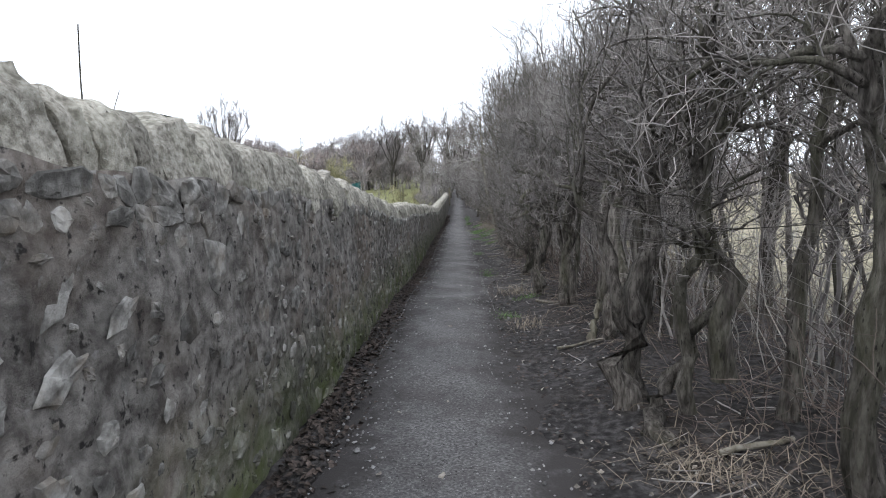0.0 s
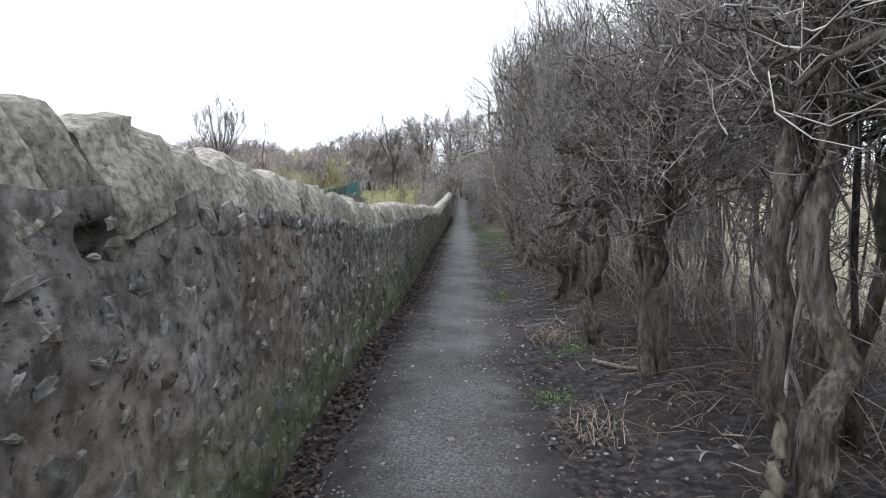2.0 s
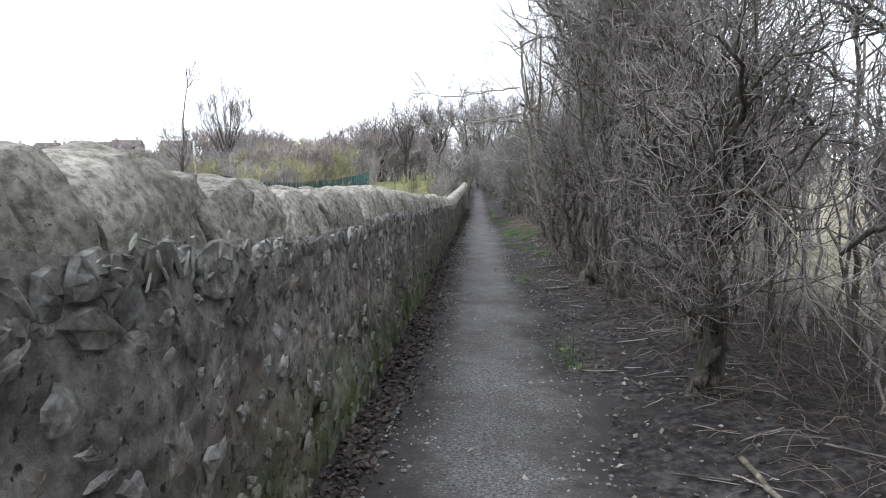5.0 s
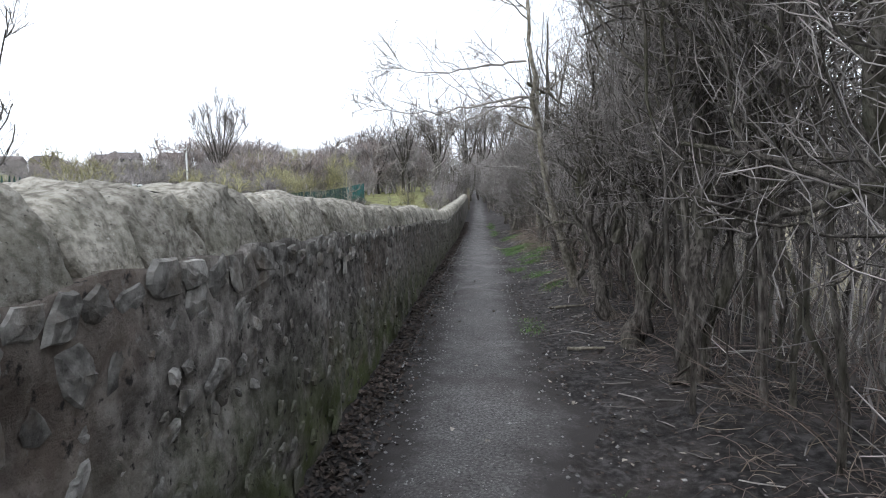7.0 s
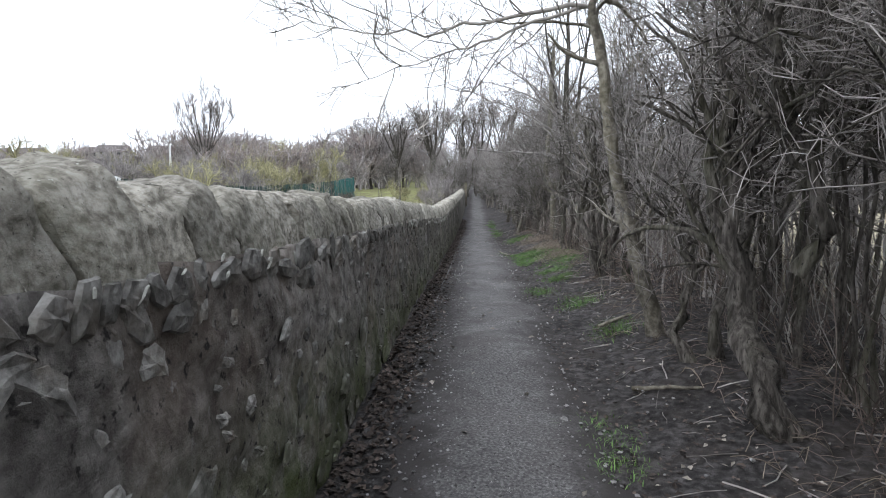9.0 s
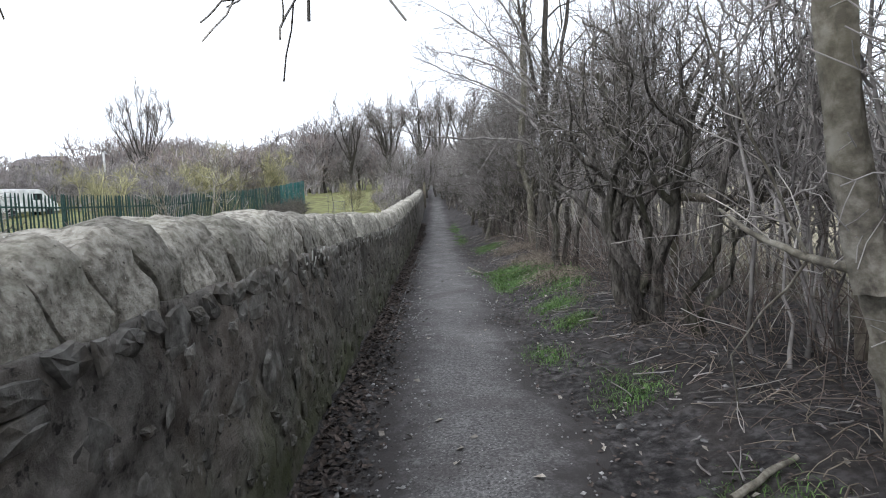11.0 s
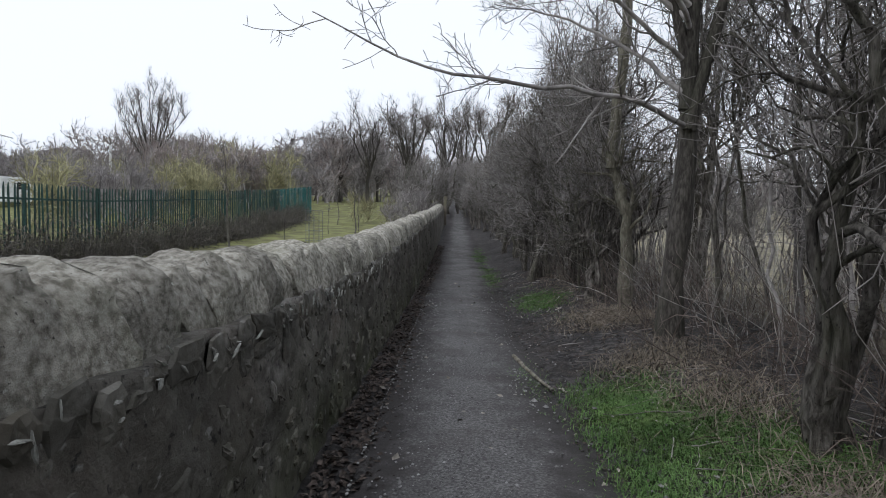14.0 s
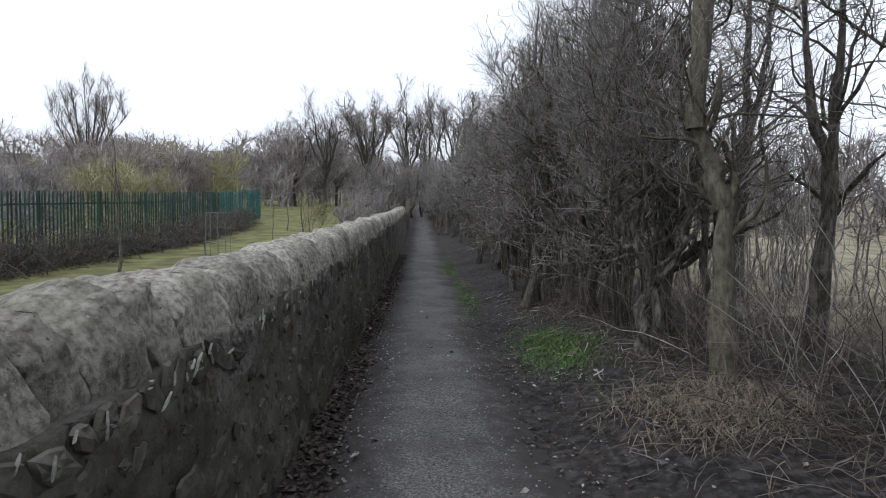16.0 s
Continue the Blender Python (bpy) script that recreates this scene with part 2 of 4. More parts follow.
def box(bm, x0, x1, y0, y1, z0, z1, bevel=0.0):
    r = bmesh.ops.create_cube(bm, size=1, matrix=Matrix.Translation(((x0 + x1) / 2, (y0 + y1) / 2, (z0 + z1) / 2)) @ Matrix.Diagonal((x1 - x0, y1 - y0, z1 - z0, 1)))
    if bevel:
        es = list({e for v in r["verts"] for e in v.link_edges})
        bmesh.ops.bevel(bm, geom=es, offset=bevel, segments=2, affect="EDGES")


def thing(name, loc, label, category, group="", turn=0.0, size=1.0, kind=""):
    ob = new(name)
    ob.matrix_basis = Matrix.Translation(loc) @ pose(0, 0, 0, 0, 0, turn) @ Matrix.Scale(size, 4)
    return tagged(ob, label, category, group, kind)


def unit(v):
    return v / (np.linalg.norm(v, axis=-1, keepdims=True) + 1e-9)


def tubes(levels, caps=True):
    """levels: (points (n, p, 3), radii (n, p), sides). Round tubes along all the lines, in one set of vertices and quads."""
    vs, fs, at = [], [], 0
    for pts, rad, s in levels:
        n, p, _ = pts.shape
        tan = unit(np.gradient(pts, axis=1))
        ref = np.where(np.abs(tan[..., 2:]) > 0.9, np.array([1.0, 0, 0]), np.array([0, 0, 1.0]))
        a = unit(np.cross(tan, ref))
        b = np.cross(tan, a)
        ang = np.arange(s) * 2 * np.pi / s
        ring = a[:, :, None] * np.cos(ang)[:, None] + b[:, :, None] * np.sin(ang)[:, None]
        r = rad[:, :, None, None] if rad.ndim == 2 else rad[..., None]
        v = pts[:, :, None] + ring * r
        vs.append(v.reshape(-1, 3))
        i = np.arange(n)[:, None, None] * p * s + np.arange(p - 1)[None, :, None] * s + np.arange(s)[None, None] + at
        j = np.arange(n)[:, None, None] * p * s + np.arange(p - 1)[None, :, None] * s + (np.arange(s)[None, None] + 1) % s + at
        fs.append(np.stack([i, j, j + s, i + s], -1).reshape(-1, 4))
        at += n * p * s
    return np.concatenate(vs), np.concatenate(fs)


def grow(g, pts, rad, k, length, p, lo=0.25, hi=1.0, spread=0.9, up=0.15, wander=0.25, ratio=0.55, tip=0.35, shrink=0.5, rmin=0.0012):
    """k shoots from every line, at random heights between lo and hi of it."""
    n, q, _ = pts.shape
    t = g.uniform(lo, hi, (n, k)) * (q - 1)
    i = np.minimum(t.astype(int), q - 2)
    f = (t - i)[..., None]
    rows = np.arange(n)[:, None]
    p0, p1 = pts[rows, i], pts[rows, i + 1]
    start = (p0 * (1 - f) + p1 * f).reshape(-1, 3)
    tang = unit(p1 - p0).reshape(-1, 3)
    r0 = (rad[rows, i] * (1 - f[..., 0]) + rad[rows, i + 1] * f[..., 0]).reshape(-1)
    m = n * k
    side = unit(np.cross(tang, g.normal(size=(m, 3))))
    d = unit(tang * (1 - 0.5 * spread) + side * spread + np.array([0, 0, up]))
    leng = length * g.uniform(0.5, 1.3, m) * (1 - shrink * (t.reshape(-1) / (q - 1)))
    out = np.empty((m, p, 3))
    out[:, 0] = start
    for s in range(1, p):
        d = unit(d + g.normal(size=(m, 3)) * wander + np.array([0, 0, up * 0.35]))
        out[:, s] = out[:, s - 1] + d * (leng / (p - 1))[:, None]
    r = np.maximum(r0 * ratio * g.uniform(0.6, 1.1, m), rmin)[:, None] * np.linspace(1, tip, p)[None]
    return out, np.maximum(r, rmin)


def stem_line(g, base, lean, height, r, p=12, wobble=0.06, tip=0.16):
    """A gnarled stem from base, that leans by lean (x, y) over its height."""
    t = np.linspace(0, 1, p)
    line = np.stack([base[0] + lean[0] * t, base[1] + lean[1] * t, base[2] + height * t], -1)
    w = np.cumsum(g.normal(size=(p, 3)) * wobble * [1, 1, 0.2], axis=0)
    line += w - np.outer(t, w[-1]) * 0.3 - w[0]
    return line[None], (r * (1 + (0.28 if base[2] < 0.05 else 0.0) * np.exp(-t * 11)) * (1 - (1 - tip) * t))[None]


def knotted(g, rad, sides, amount=0.16):
    """Uneven radii round a stem: ribs, hollows and burrs."""
    n, p = rad.shape
    ribs = np.cos(np.arange(sides) * 2 * np.pi / sides * 3 + g.uniform(0, 6)) * amount * 0.7
    return rad[..., None] * (1 + ribs[None, None] + g.normal(size=(n, p, sides)) * amount)


def tree_meshes(seed, stems, dens=1.0, limb=1.5, twig=0.55, up=0.15, bark="bark", twigs="twig", lo=0.3, limbs=9, wander=0.3, spread=0.95, fine=1.0, thin=1.0, clear=None, tip=0.16, floor=1.0, droop=0.4, over=0.45, slim=1.0):
    """The meshes of one bare tree about its foot: the trunk with its limbs, and the crown of branches and twigs."""
    g = np.random.default_rng(seed)
    lines, thick = [], []
    for base, lean, h, r, *w in stems:
        a, b = stem_line(g, base, lean, h, r, wobble=w[0] if w else 0.055, tip=tip)
        lines.append(a), thick.append(b)
    S, R = np.concatenate(lines), np.concatenate(thick)
    l1 = grow(g, S, R, limbs, limb, 9, lo=lo, up=up * 1.3, wander=wander, ratio=0.5, spread=spread, rmin=0.006 * thin)
    l2 = grow(g, *l1, max(2, int(5 * dens)), limb * 0.62, 7, lo=0.15, up=up, wander=wander, ratio=0.5, rmin=0.0035 * thin)
    l3 = grow(g, *l2, max(2, int(6 * dens)), twig, 4, lo=0.1, up=up, wander=wander * 1.1, ratio=0.55, rmin=0.0022 * thin)
    l3b = grow(g, *l1, max(2, int(5 * dens)), twig, 4, lo=0.2, up=up, wander=wander * 1.1, ratio=0.3, rmin=0.0022 * thin)
    l3 = (np.concatenate([l3[0], l3b[0]]), np.concatenate([l3[1], l3b[1]]))
    l4 = grow(g, *l3, max(1, int(3 * dens * fine)), twig * 0.42, 3, lo=0.15, up=up * 0.6, wander=wander * 1.2, ratio=0.6, rmin=0.0016 * thin)
    tv, tf = tubes([(S, knotted(g, R * slim, 10), 10), (l1[0], l1[1], 6), (l2[0], l2[1], 4)])
    cv, cf = tubes([(l3[0], l3[1], 3), (l4[0], l4[1], 3)])
    if clear is not None:  # kept back from the path, as passers-by keep it
        foot = len(S) * S.shape[1] * 10  # the stems themselves are not bent up
        for v in (tv, cv):
            edge = clear - over * smooth(1.9, 3.4, v[:, 2])
            v[:, 0] = np.where(v[:, 0] < edge, edge + (v[:, 0] - edge) * 0.22, v[:, 0])
        for v in (tv[foot:], cv):
            v[:, 2] = np.where(v[:, 2] < floor, floor - (floor - v[:, 2]) * droop, v[:, 2])
    return mesh_of("trunk", tv, tf, M[bark]), mesh_of("crown", cv, cf, M[twigs])


def plant(name, meshes, loc, label, category, group="", turn=0.0, size=1.0):
    ob = thing(name, loc, label, category, group, turn, size)
    part("trunk", meshes[0], ob)
    part("crown", meshes[1], ob)
    return ob


# ---- the lie of the land ----
def smooth(a, b, v):
    t = np.clip((np.asarray(v, float) - a) / (b - a), 0, 1)
    return t * t * (3 - 2 * t)


def land(x, y):
    x, y = np.asarray(x, float), np.asarray(y, float)
    z = np.interp(y, [-80, 33, 40, 48, 56, 66, 80, 110, 190, 400], [0, 0, 0.14, 0.52, 1.0, 1.75, 2.9, 4.2, 10.5, 18.0])
    z = z - 0.12 * smooth(7.5, 12, y) * (1 - smooth(15.5, 19.5, y)) * smooth(-9, -3, x)  # a shallow dip in the lane
    z = z + smooth(0.45, 1.7, x) * np.interp(y, [-5, 16, 26, 40], [0.13, 0.13, 0.3, 0.25]) * (1 - smooth(5, 9, x))
    z = z + smooth(30, 130, -x) * 4.0 * smooth(40, 120, y)
    z = z + smooth(6, 9, -x) * np.interp(y, [12, 26, 37], [0.2, 0.16, 0])
    z = z + 0.022 * np.sin(3.1 * x + 1.3 * y) * np.sin(2.3 * y - x) + 0.015 * np.sin(7 * x) * np.sin(5.3 * y + 2 * x)
    return z


def ground_mesh():
    xs = np.concatenate([-np.geomspace(900, 5, 40), np.arange(-4.6, -1.2, 0.4), np.arange(-1.2, 4.2, 0.09), np.geomspace(4.3, 900, 45)])
    ys = np.concatenate([-np.geomspace(900, 5, 25), np.arange(-4, 40, 0.13), np.arange(40, 80, 0.5), np.geomspace(81, 1500, 40)])
    X, Y = np.meshgrid(xs, ys)
    Z = land(X, Y) + rng.normal(size=X.shape) * np.where((np.abs(X) < 4) & (Y < 40) & (Y > -4), 0.007, 0)
    # the made path lies a little hollow in the ground
    v = np.stack([X, Y, Z], -1).reshape(-1, 3)
    a = (np.arange(len(ys) - 1)[:, None] * len(xs) + np.arange(len(xs) - 1)[None]).reshape(-1)
    f = np.stack([a, a + 1, a + 1 + len(xs), a + len(xs)], -1)
    return mesh_of("ground", v, f, M["soil"])


tagged(new("ground", ground_mesh()), "dark trodden soil with grass field beyond the wall", "ground", kind="structure")


def path_mesh():
    ys = np.arange(-6, 75, 0.12)
    g = np.random.default_rng(3)
    k = np.ones(5) / 5
    wob = lambda s: np.convolve(g.normal(size=len(ys) + 4) * s, k, "valid")  # noqa: E731
    left = -0.86 + wob(0.05) + 0.04 * np.sin(ys * 0.7) + np.interp(ys, [10, 16, 22, 28], [0, 0.14, 0.14, 0])
    right = 0.58 + wob(0.16) + 0.05 * np.sin(ys * 0.53 + 1)
    u = np.linspace(0, 1, 13)
    X = left[:, None] * (1 - u) + right[:, None] * u
    Y = np.repeat(ys[:, None], 13, 1)
    lift = 0.024 - 0.05 * np.abs(2 * u - 1) ** 3
    Z = land(X, Y) + lift + g.normal(size=X.shape) * 0.0012 + 0.014
    v = np.stack([X, Y, Z], -1).reshape(-1, 3)
    a = (np.arange(len(ys) - 1)[:, None] * 13 + np.arange(12)[None]).reshape(-1)
    me = mesh_of("path", v, np.stack([a, a + 1, a + 14, a + 13], -1), path_material())
    worn = me.attributes.new("edge", "FLOAT", "POINT")
    worn.data.foreach_set("value", np.tile(np.abs(2 * u - 1), len(ys)).astype(np.float32))
    return me


def path_material():
    """Gravel in the middle, trodden into the soil towards both edges."""
    m = M["gravel"]
    n, l = m.node_tree.nodes, m.node_tree.links
    bs = n["Principled BSDF"]
    base = bs.inputs["Base Color"].links[0].from_socket
    at = n.new("ShaderNodeAttribute")
    at.attribute_name = "edge"
    geo = n.new("ShaderNodeNewGeometry")
    k = n.new("ShaderNodeTexNoise")
    k.inputs["Scale"].default_value, k.inputs["Detail"].default_value = 7.0, 9.0
    l.new(geo.outputs["Position"], k.inputs["Vector"])
    add = n.new("ShaderNodeMath")
    add.operation = "MULTIPLY_ADD"
    add.inputs[1].default_value = 0.9
    l.new(k.outputs["Fac"], add.inputs[0])
    l.new(at.outputs["Fac"], add.inputs[2])
    r = n.new("ShaderNodeMapRange")
    for i, v in enumerate((0.72, 1.22, 0.0, 1.0)):
        r.inputs[i + 1].default_value = v
    l.new(add.outputs[0], r.inputs[0])
    mx = n.new("ShaderNodeMix")
    mx.data_type = "RGBA"
    l.new(r.outputs[0], mx.inputs["Factor"])
    l.new(base, mx.inputs["A"])
    mx.inputs["B"].default_value = (0.056, 0.051, 0.05, 1)
    l.new(mx.outputs["Result"], bs.inputs["Base Color"])
    return m


tagged(new("path", path_mesh()), "narrow grey gravel footpath between wall and hedge", "path", kind="structure")

# ---- the stone wall ----
WALL_Y = (-6.0, 57.0)


def wall_top(y):
    return np.interp(y, [-6, 1.4, 3, 4.5, 6.5, 8, 9.9, 11, 12.4, 13.7, 15.3, 17.5, 19.8, 21, 23, 27, 28.5, 31, 46, 56.5],
                     [1.85, 1.73, 1.69, 1.65, 1.54, 1.44, 1.34, 1.33, 1.37, 1.35, 1.31, 1.285, 1.29, 1.27, 1.235, 1.155, 1.175, 1.24, 1.8, 2.3])



def wall_body():
    ys = np.concatenate([np.arange(WALL_Y[0], 34, 0.034), np.arange(34, WALL_Y[1] + 0.01, 0.2)])
    nz = 40
    u = np.linspace(0, 1, nz)
    Y = np.repeat(ys[:, None], nz, 1)
    top = wall_top(ys) - 0.235 + 0.02 * np.sin(ys * 9.1) * np.sin(ys * 3.7)
    foot = land(np.full(len(ys), -1.0), ys) - 0.25
    Z = foot[:, None] * (1 - u) + top[:, None] * u
    bulge = np.array([noise.fractal(Vector((0, y * 4.2, z * 4.2)), 0.8, 2.1, 5) for y, z in zip(Y.ravel(), Z.ravel())]).reshape(Y.shape)
    wave = np.array([noise.noise(Vector((5, y * 0.6, z * 0.9))) for y, z in zip(Y.ravel(), Z.ravel())]).reshape(Y.shape)
    X = -1.0 + 0.026 * bulge + 0.03 * wave - 0.03 * u - 0.012 * smooth(0.93, 1.0, u)
    # hollows where stones have dropped out below the coping
    for hy, hz, ry, rz in ((3.86, 1.3, 0.1, 0.045), (4.56, 1.28, 0.07, 0.04), (4.2, 1.12, 0.03, 0.05), (20.6, 0.93, 0.05, 0.03), (20.2, 0.8, 0.05, 0.03), (9.9, 0.2, 0.07, 0.05), (24.3, 0.92, 0.03, 0.025)):
        X -= 0.16 * np.exp(-(((Y - hy) / ry) ** 4) - (((Z - hz) / rz) ** 4))
    front = np.stack([X, Y, Z], -1)
    cap = np.stack([np.full(len(ys), -1.46), ys, top], -1)[:, None]
    back = np.stack([np.full(len(ys), -1.48), ys, foot], -1)[:, None]
    v = np.concatenate([front, cap, back], 1)
    n = nz + 2
    a = (np.arange(len(ys) - 1)[:, None] * n + np.arange(n - 1)[None]).reshape(-1)
    f = np.stack([a, a + n, a + n + 1, a + 1], -1)
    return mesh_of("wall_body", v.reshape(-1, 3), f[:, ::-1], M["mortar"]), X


body, _ = wall_body()
wall = tagged(new("wall_west", body), "old rubble stone wall smeared with grey lime mortar", "stone wall", kind="structure")


def cope_mesh(seed):
    """One coping stone, set on edge: a rough slab with a broken sloping front, a worn top and chipped corners, about its foot."""
    g = np.random.default_rng(seed)
    knots = np.array([(0.43, -0.2), (0.435, 0.1), (0.4, 0.42), (0.34, 0.72), (0.26, 0.91), (0.13, 0.98), (-0.08, 1.0), (-0.32, 0.95), (-0.45, 0.75), (-0.5, -0.1)]) * [0.46, 0.29]
    knots = knots + g.normal(size=knots.shape) * [0.008, 0.005]
    t = np.linspace(0, len(knots) - 1, 26)
    prof = np.stack([np.interp(t, np.arange(len(knots)), knots[:, i]) for i in (0, 1)], -1)
    ws = np.array([-0.5, -0.47, -0.36, -0.2, -0.02, 0.16, 0.33, 0.47, 0.5])
    draw = np.array([0.95, 0.99, 1.0, 1.0, 1.0, 1.0, 1.0, 0.99, 0.95])
    out = unit(np.gradient(prof, axis=0)[:, ::-1] * [1, -1])
    v = np.empty((len(ws), len(prof), 3))
    for i, (w, k) in enumerate(zip(ws, draw)):
        for j, (p, q) in enumerate(zip(prof, out)):
            at = Vector((p[0] * 1.0, w * 0.24, p[1]))
            n = 0.007 * noise.fractal(at * 12 + Vector((seed * 3.7, 0, 0)), 0.9, 2.1, 4) + 0.007 * noise.cell(at * 16 + Vector((seed * 1.3, 0, 0)))
            c = p * (1 - (1 - k) * 0.55) - q * n * (1.0 if -0.48 < w < 0.48 else 1.5)
            v[i, j] = (c[0], w + 0.05 * noise.noise(Vector((seed, p[0] * 9, p[1] * 9))), c[1])
    p, q = len(prof), len(ws)
    a = (np.arange(q - 1)[:, None] * p + np.arange(p - 1)[None]).reshape(-1)
    f = np.stack([a, a + 1, a + p + 1, a + p], -1).tolist()
    v = np.concatenate([v.reshape(-1, 3), v[0], v[-1]])
    for o, back in ((q * p, True), (q * p + p, False)):
        for k in range(p // 2 - 1):
            e = [o + k, o + k + 1, o + p - 2 - k, o + p - 1 - k]
            f.append(e[::-1] if back else e)
    return mesh_of("coping_stone", v, np.array(f), M["coping"])


COPES = [cope_mesh(100 + i) for i in range(16)]


def coping():
    g = np.random.default_rng(11)
    y = WALL_Y[0]
    while y < WALL_Y[1]:
        w = float(np.clip(g.normal(0.225, 0.06), 0.12, 0.36)) * (1.0 if y < 36 else 1.5)
        yc = y + w / 2
        h = float(g.normal(1.0, 0.035))
        slope = math.degrees(math.atan2(float(wall_top(yc + 0.3) - wall_top(yc - 0.3)), 0.6))
        ob = part("coping_stone", COPES[int(g.integers(len(COPES)))], wall)
        ob.matrix_basis = Matrix.Translation((-1.268 + float(g.normal(0, 0.009)), yc, float(wall_top(yc)) - 0.275)) @ pose(
            0, 0, 0, 18 + slope * 0.6 + float(g.normal(0, 1.8)), float(g.normal(0, 1.5)), float(g.normal(0, 2.2))) @ Matrix.Diagonal((1, w - 0.032, h, 1))
        y += w


def face_stone(g, ragged=0.24):
    """An irregular stone that shows through the mortar: a broken outline, a shoulder and an uneven face, about 1 x 1, in the y-z plane."""
    k = 11
    ang = np.sort((np.arange(k) + g.uniform(-0.4, 0.4, k)) * 2 * np.pi / k)
    flat = np.maximum(np.abs(np.cos(ang)), np.abs(np.sin(ang))) ** -0.8
    ring = np.stack([np.cos(ang), np.sin(ang)], -1) * (0.46 * flat * g.uniform(0.92 - ragged, 0.92 + ragged, k))[:, None]
    ring[:, 0] += ring[:, 1] * g.normal() * 0.35
    v = [np.column_stack([np.full(k, -0.7), ring * 1.04]), np.column_stack([g.uniform(0.1, 0.9, k), ring * g.uniform(0.86, 0.97, (k, 1))]),
         np.column_stack([g.uniform(0.5, 1.3, k), ring * g.uniform(0.35, 0.6, (k, 1))]), [[g.uniform(0.6, 1.3), 0, 0]]]
    v = np.concatenate(v)
    f = []
    for a in range(k):
        b = (a + 1) % k
        for o in (0, k):
            f += [[o + a, o + b, o + k + b], [o + a, o + k + b, o + k + a]]
        f += [[2 * k + a, 2 * k + b, 3 * k]]
    return v, np.array(f)


def face_stones():
    g = np.random.default_rng(21)
    kinds = [face_stone(g) for _ in range(14)]
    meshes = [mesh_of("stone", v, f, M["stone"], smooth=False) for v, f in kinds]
    taken, jv, jf, at, single = [], [], [], 0, 0
    for _ in range(9000):
        y = float(g.uniform(-1, 40))
        if y > 12.5 and g.random() < 0.6:
            continue
        h = float(wall_top(y)) - 0.3
        z = float(g.uniform(0.03, h))
        w = float(np.clip(g.lognormal(-2.3, 0.5), 0.035, 0.27))
        hh = w * float(g.uniform(0.5, 1.25))
        near = [t for t in taken if abs(t[0] - y) < 0.4]
        if any(abs(t[0] - y) < (t[2] + w) * 0.55 and abs(t[1] - z) < (t[3] + hh) * 0.55 for t in near):
            continue
        taken.append((y, z, w, hh))
        ez = noise.fractal(Vector((0, y * 4.2, z * 4.2)), 0.8, 2.1, 5) * 0.026 + 0.03 * noise.noise(Vector((5, y * 0.6, z * 0.9)))
        place = Matrix.Translation((-1.0 + ez - 0.03 * z / max(h, 0.5) + 0.001, y, z + float(land(-1, y)))) @ pose(0, 0, 0, float(g.uniform(-25, 25)), 0, 0) @ Matrix.Diagonal(
            (float(g.uniform(0.002, 0.014)), w, hh, 1))
        i = int(g.integers(len(kinds)))
        if single < 300 and 1.5 < y < 11:
            ob = part("stone", meshes[i], wall)
            ob.matrix_basis = place
            single += 1
        else:
            v, f = kinds[i]
            m = np.array(place)
            jv.append(v @ m[:3, :3].T + m[:3, 3])
            jf.append(f + at)
            at += len(v)
    blocks = [face_stone(g, 0.1) for _ in range(10)]
    # the rough course that carries the coping: broken stones bedded unevenly, some standing proud
    y = -1.0
    while y < 40:
        w = float(np.clip(g.lognormal(-2.05, 0.45), 0.06, 0.3))
        for z0 in (0.285, 0.37):
            if (z0 > 0.3 and g.random() < 0.5) or 3.6 < y + w / 2 < 4.7:
                continue
            hh = float(g.uniform(0.07, 0.13))
            z = float(wall_top(y)) - z0 + float(g.normal(0, 0.014))
            m = np.array(Matrix.Translation((-1.025 + 0.03 * noise.noise(Vector((5, y * 0.6, z * 0.9))), y + w / 2, z)) @ pose(0, 0, 0, float(g.normal(0, 9)), 0, 0) @ Matrix.Diagonal(
                (float(g.uniform(0.004, 0.014)), w * 1.02, hh * 1.15, 1)))
            v, f = blocks[int(g.integers(len(blocks)))]
            jv.append(v @ m[:3, :3].T + m[:3, 3])
            jf.append(f + at)
            at += len(v)
        y += w
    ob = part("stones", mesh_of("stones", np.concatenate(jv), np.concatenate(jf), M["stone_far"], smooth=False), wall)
    ob["kind"] = "stuff"


def lichen():
    g = np.random.default_rng(29)
    v0, f0 = face_stone(g)
    pv, pf, at = [], [], 0
    for y0, sy, n in ((8.75, 0.25, 34), (9.4, 0.15, 14), (24.2, 0.9, 40), (26.3, 0.8, 40), (28.2, 0.8, 40), (14.9, 0.6, 16), (20.3, 0.3, 16), (6.6, 0.3, 10)):
        for _ in range(n):
            y = float(g.normal(y0, sy))
            z = float(wall_top(y)) - 0.27 + float(g.normal(0, 0.028))
            m = np.array(Matrix.Translation((-1.02 + 0.03 * noise.noise(Vector((5, y * 0.6, z * 0.9))) + float(g.uniform(0.0, 0.012)), y, z)) @ pose(0, 0, 0, float(g.uniform(0, 360)), 0, 0) @ Matrix.Diagonal(
                (0.004, float(g.uniform(0.01, 0.05)), float(g.uniform(0.008, 0.022)), 1)))
            pv.append(v0 @ m[:3, :3].T + m[:3, 3])
            pf.append(f0 + at)
            at += len(v0)
    ob = part("lichen_patches", mesh_of("lichen_patches", np.concatenate(pv), np.concatenate(pf), M["lichen"], smooth=False), wall)
    ob["kind"] = "stuff"


# ---- the hedge of old hawthorns ----
HAW = "gnarled leafless hawthorn with a dense tangle of twigs"


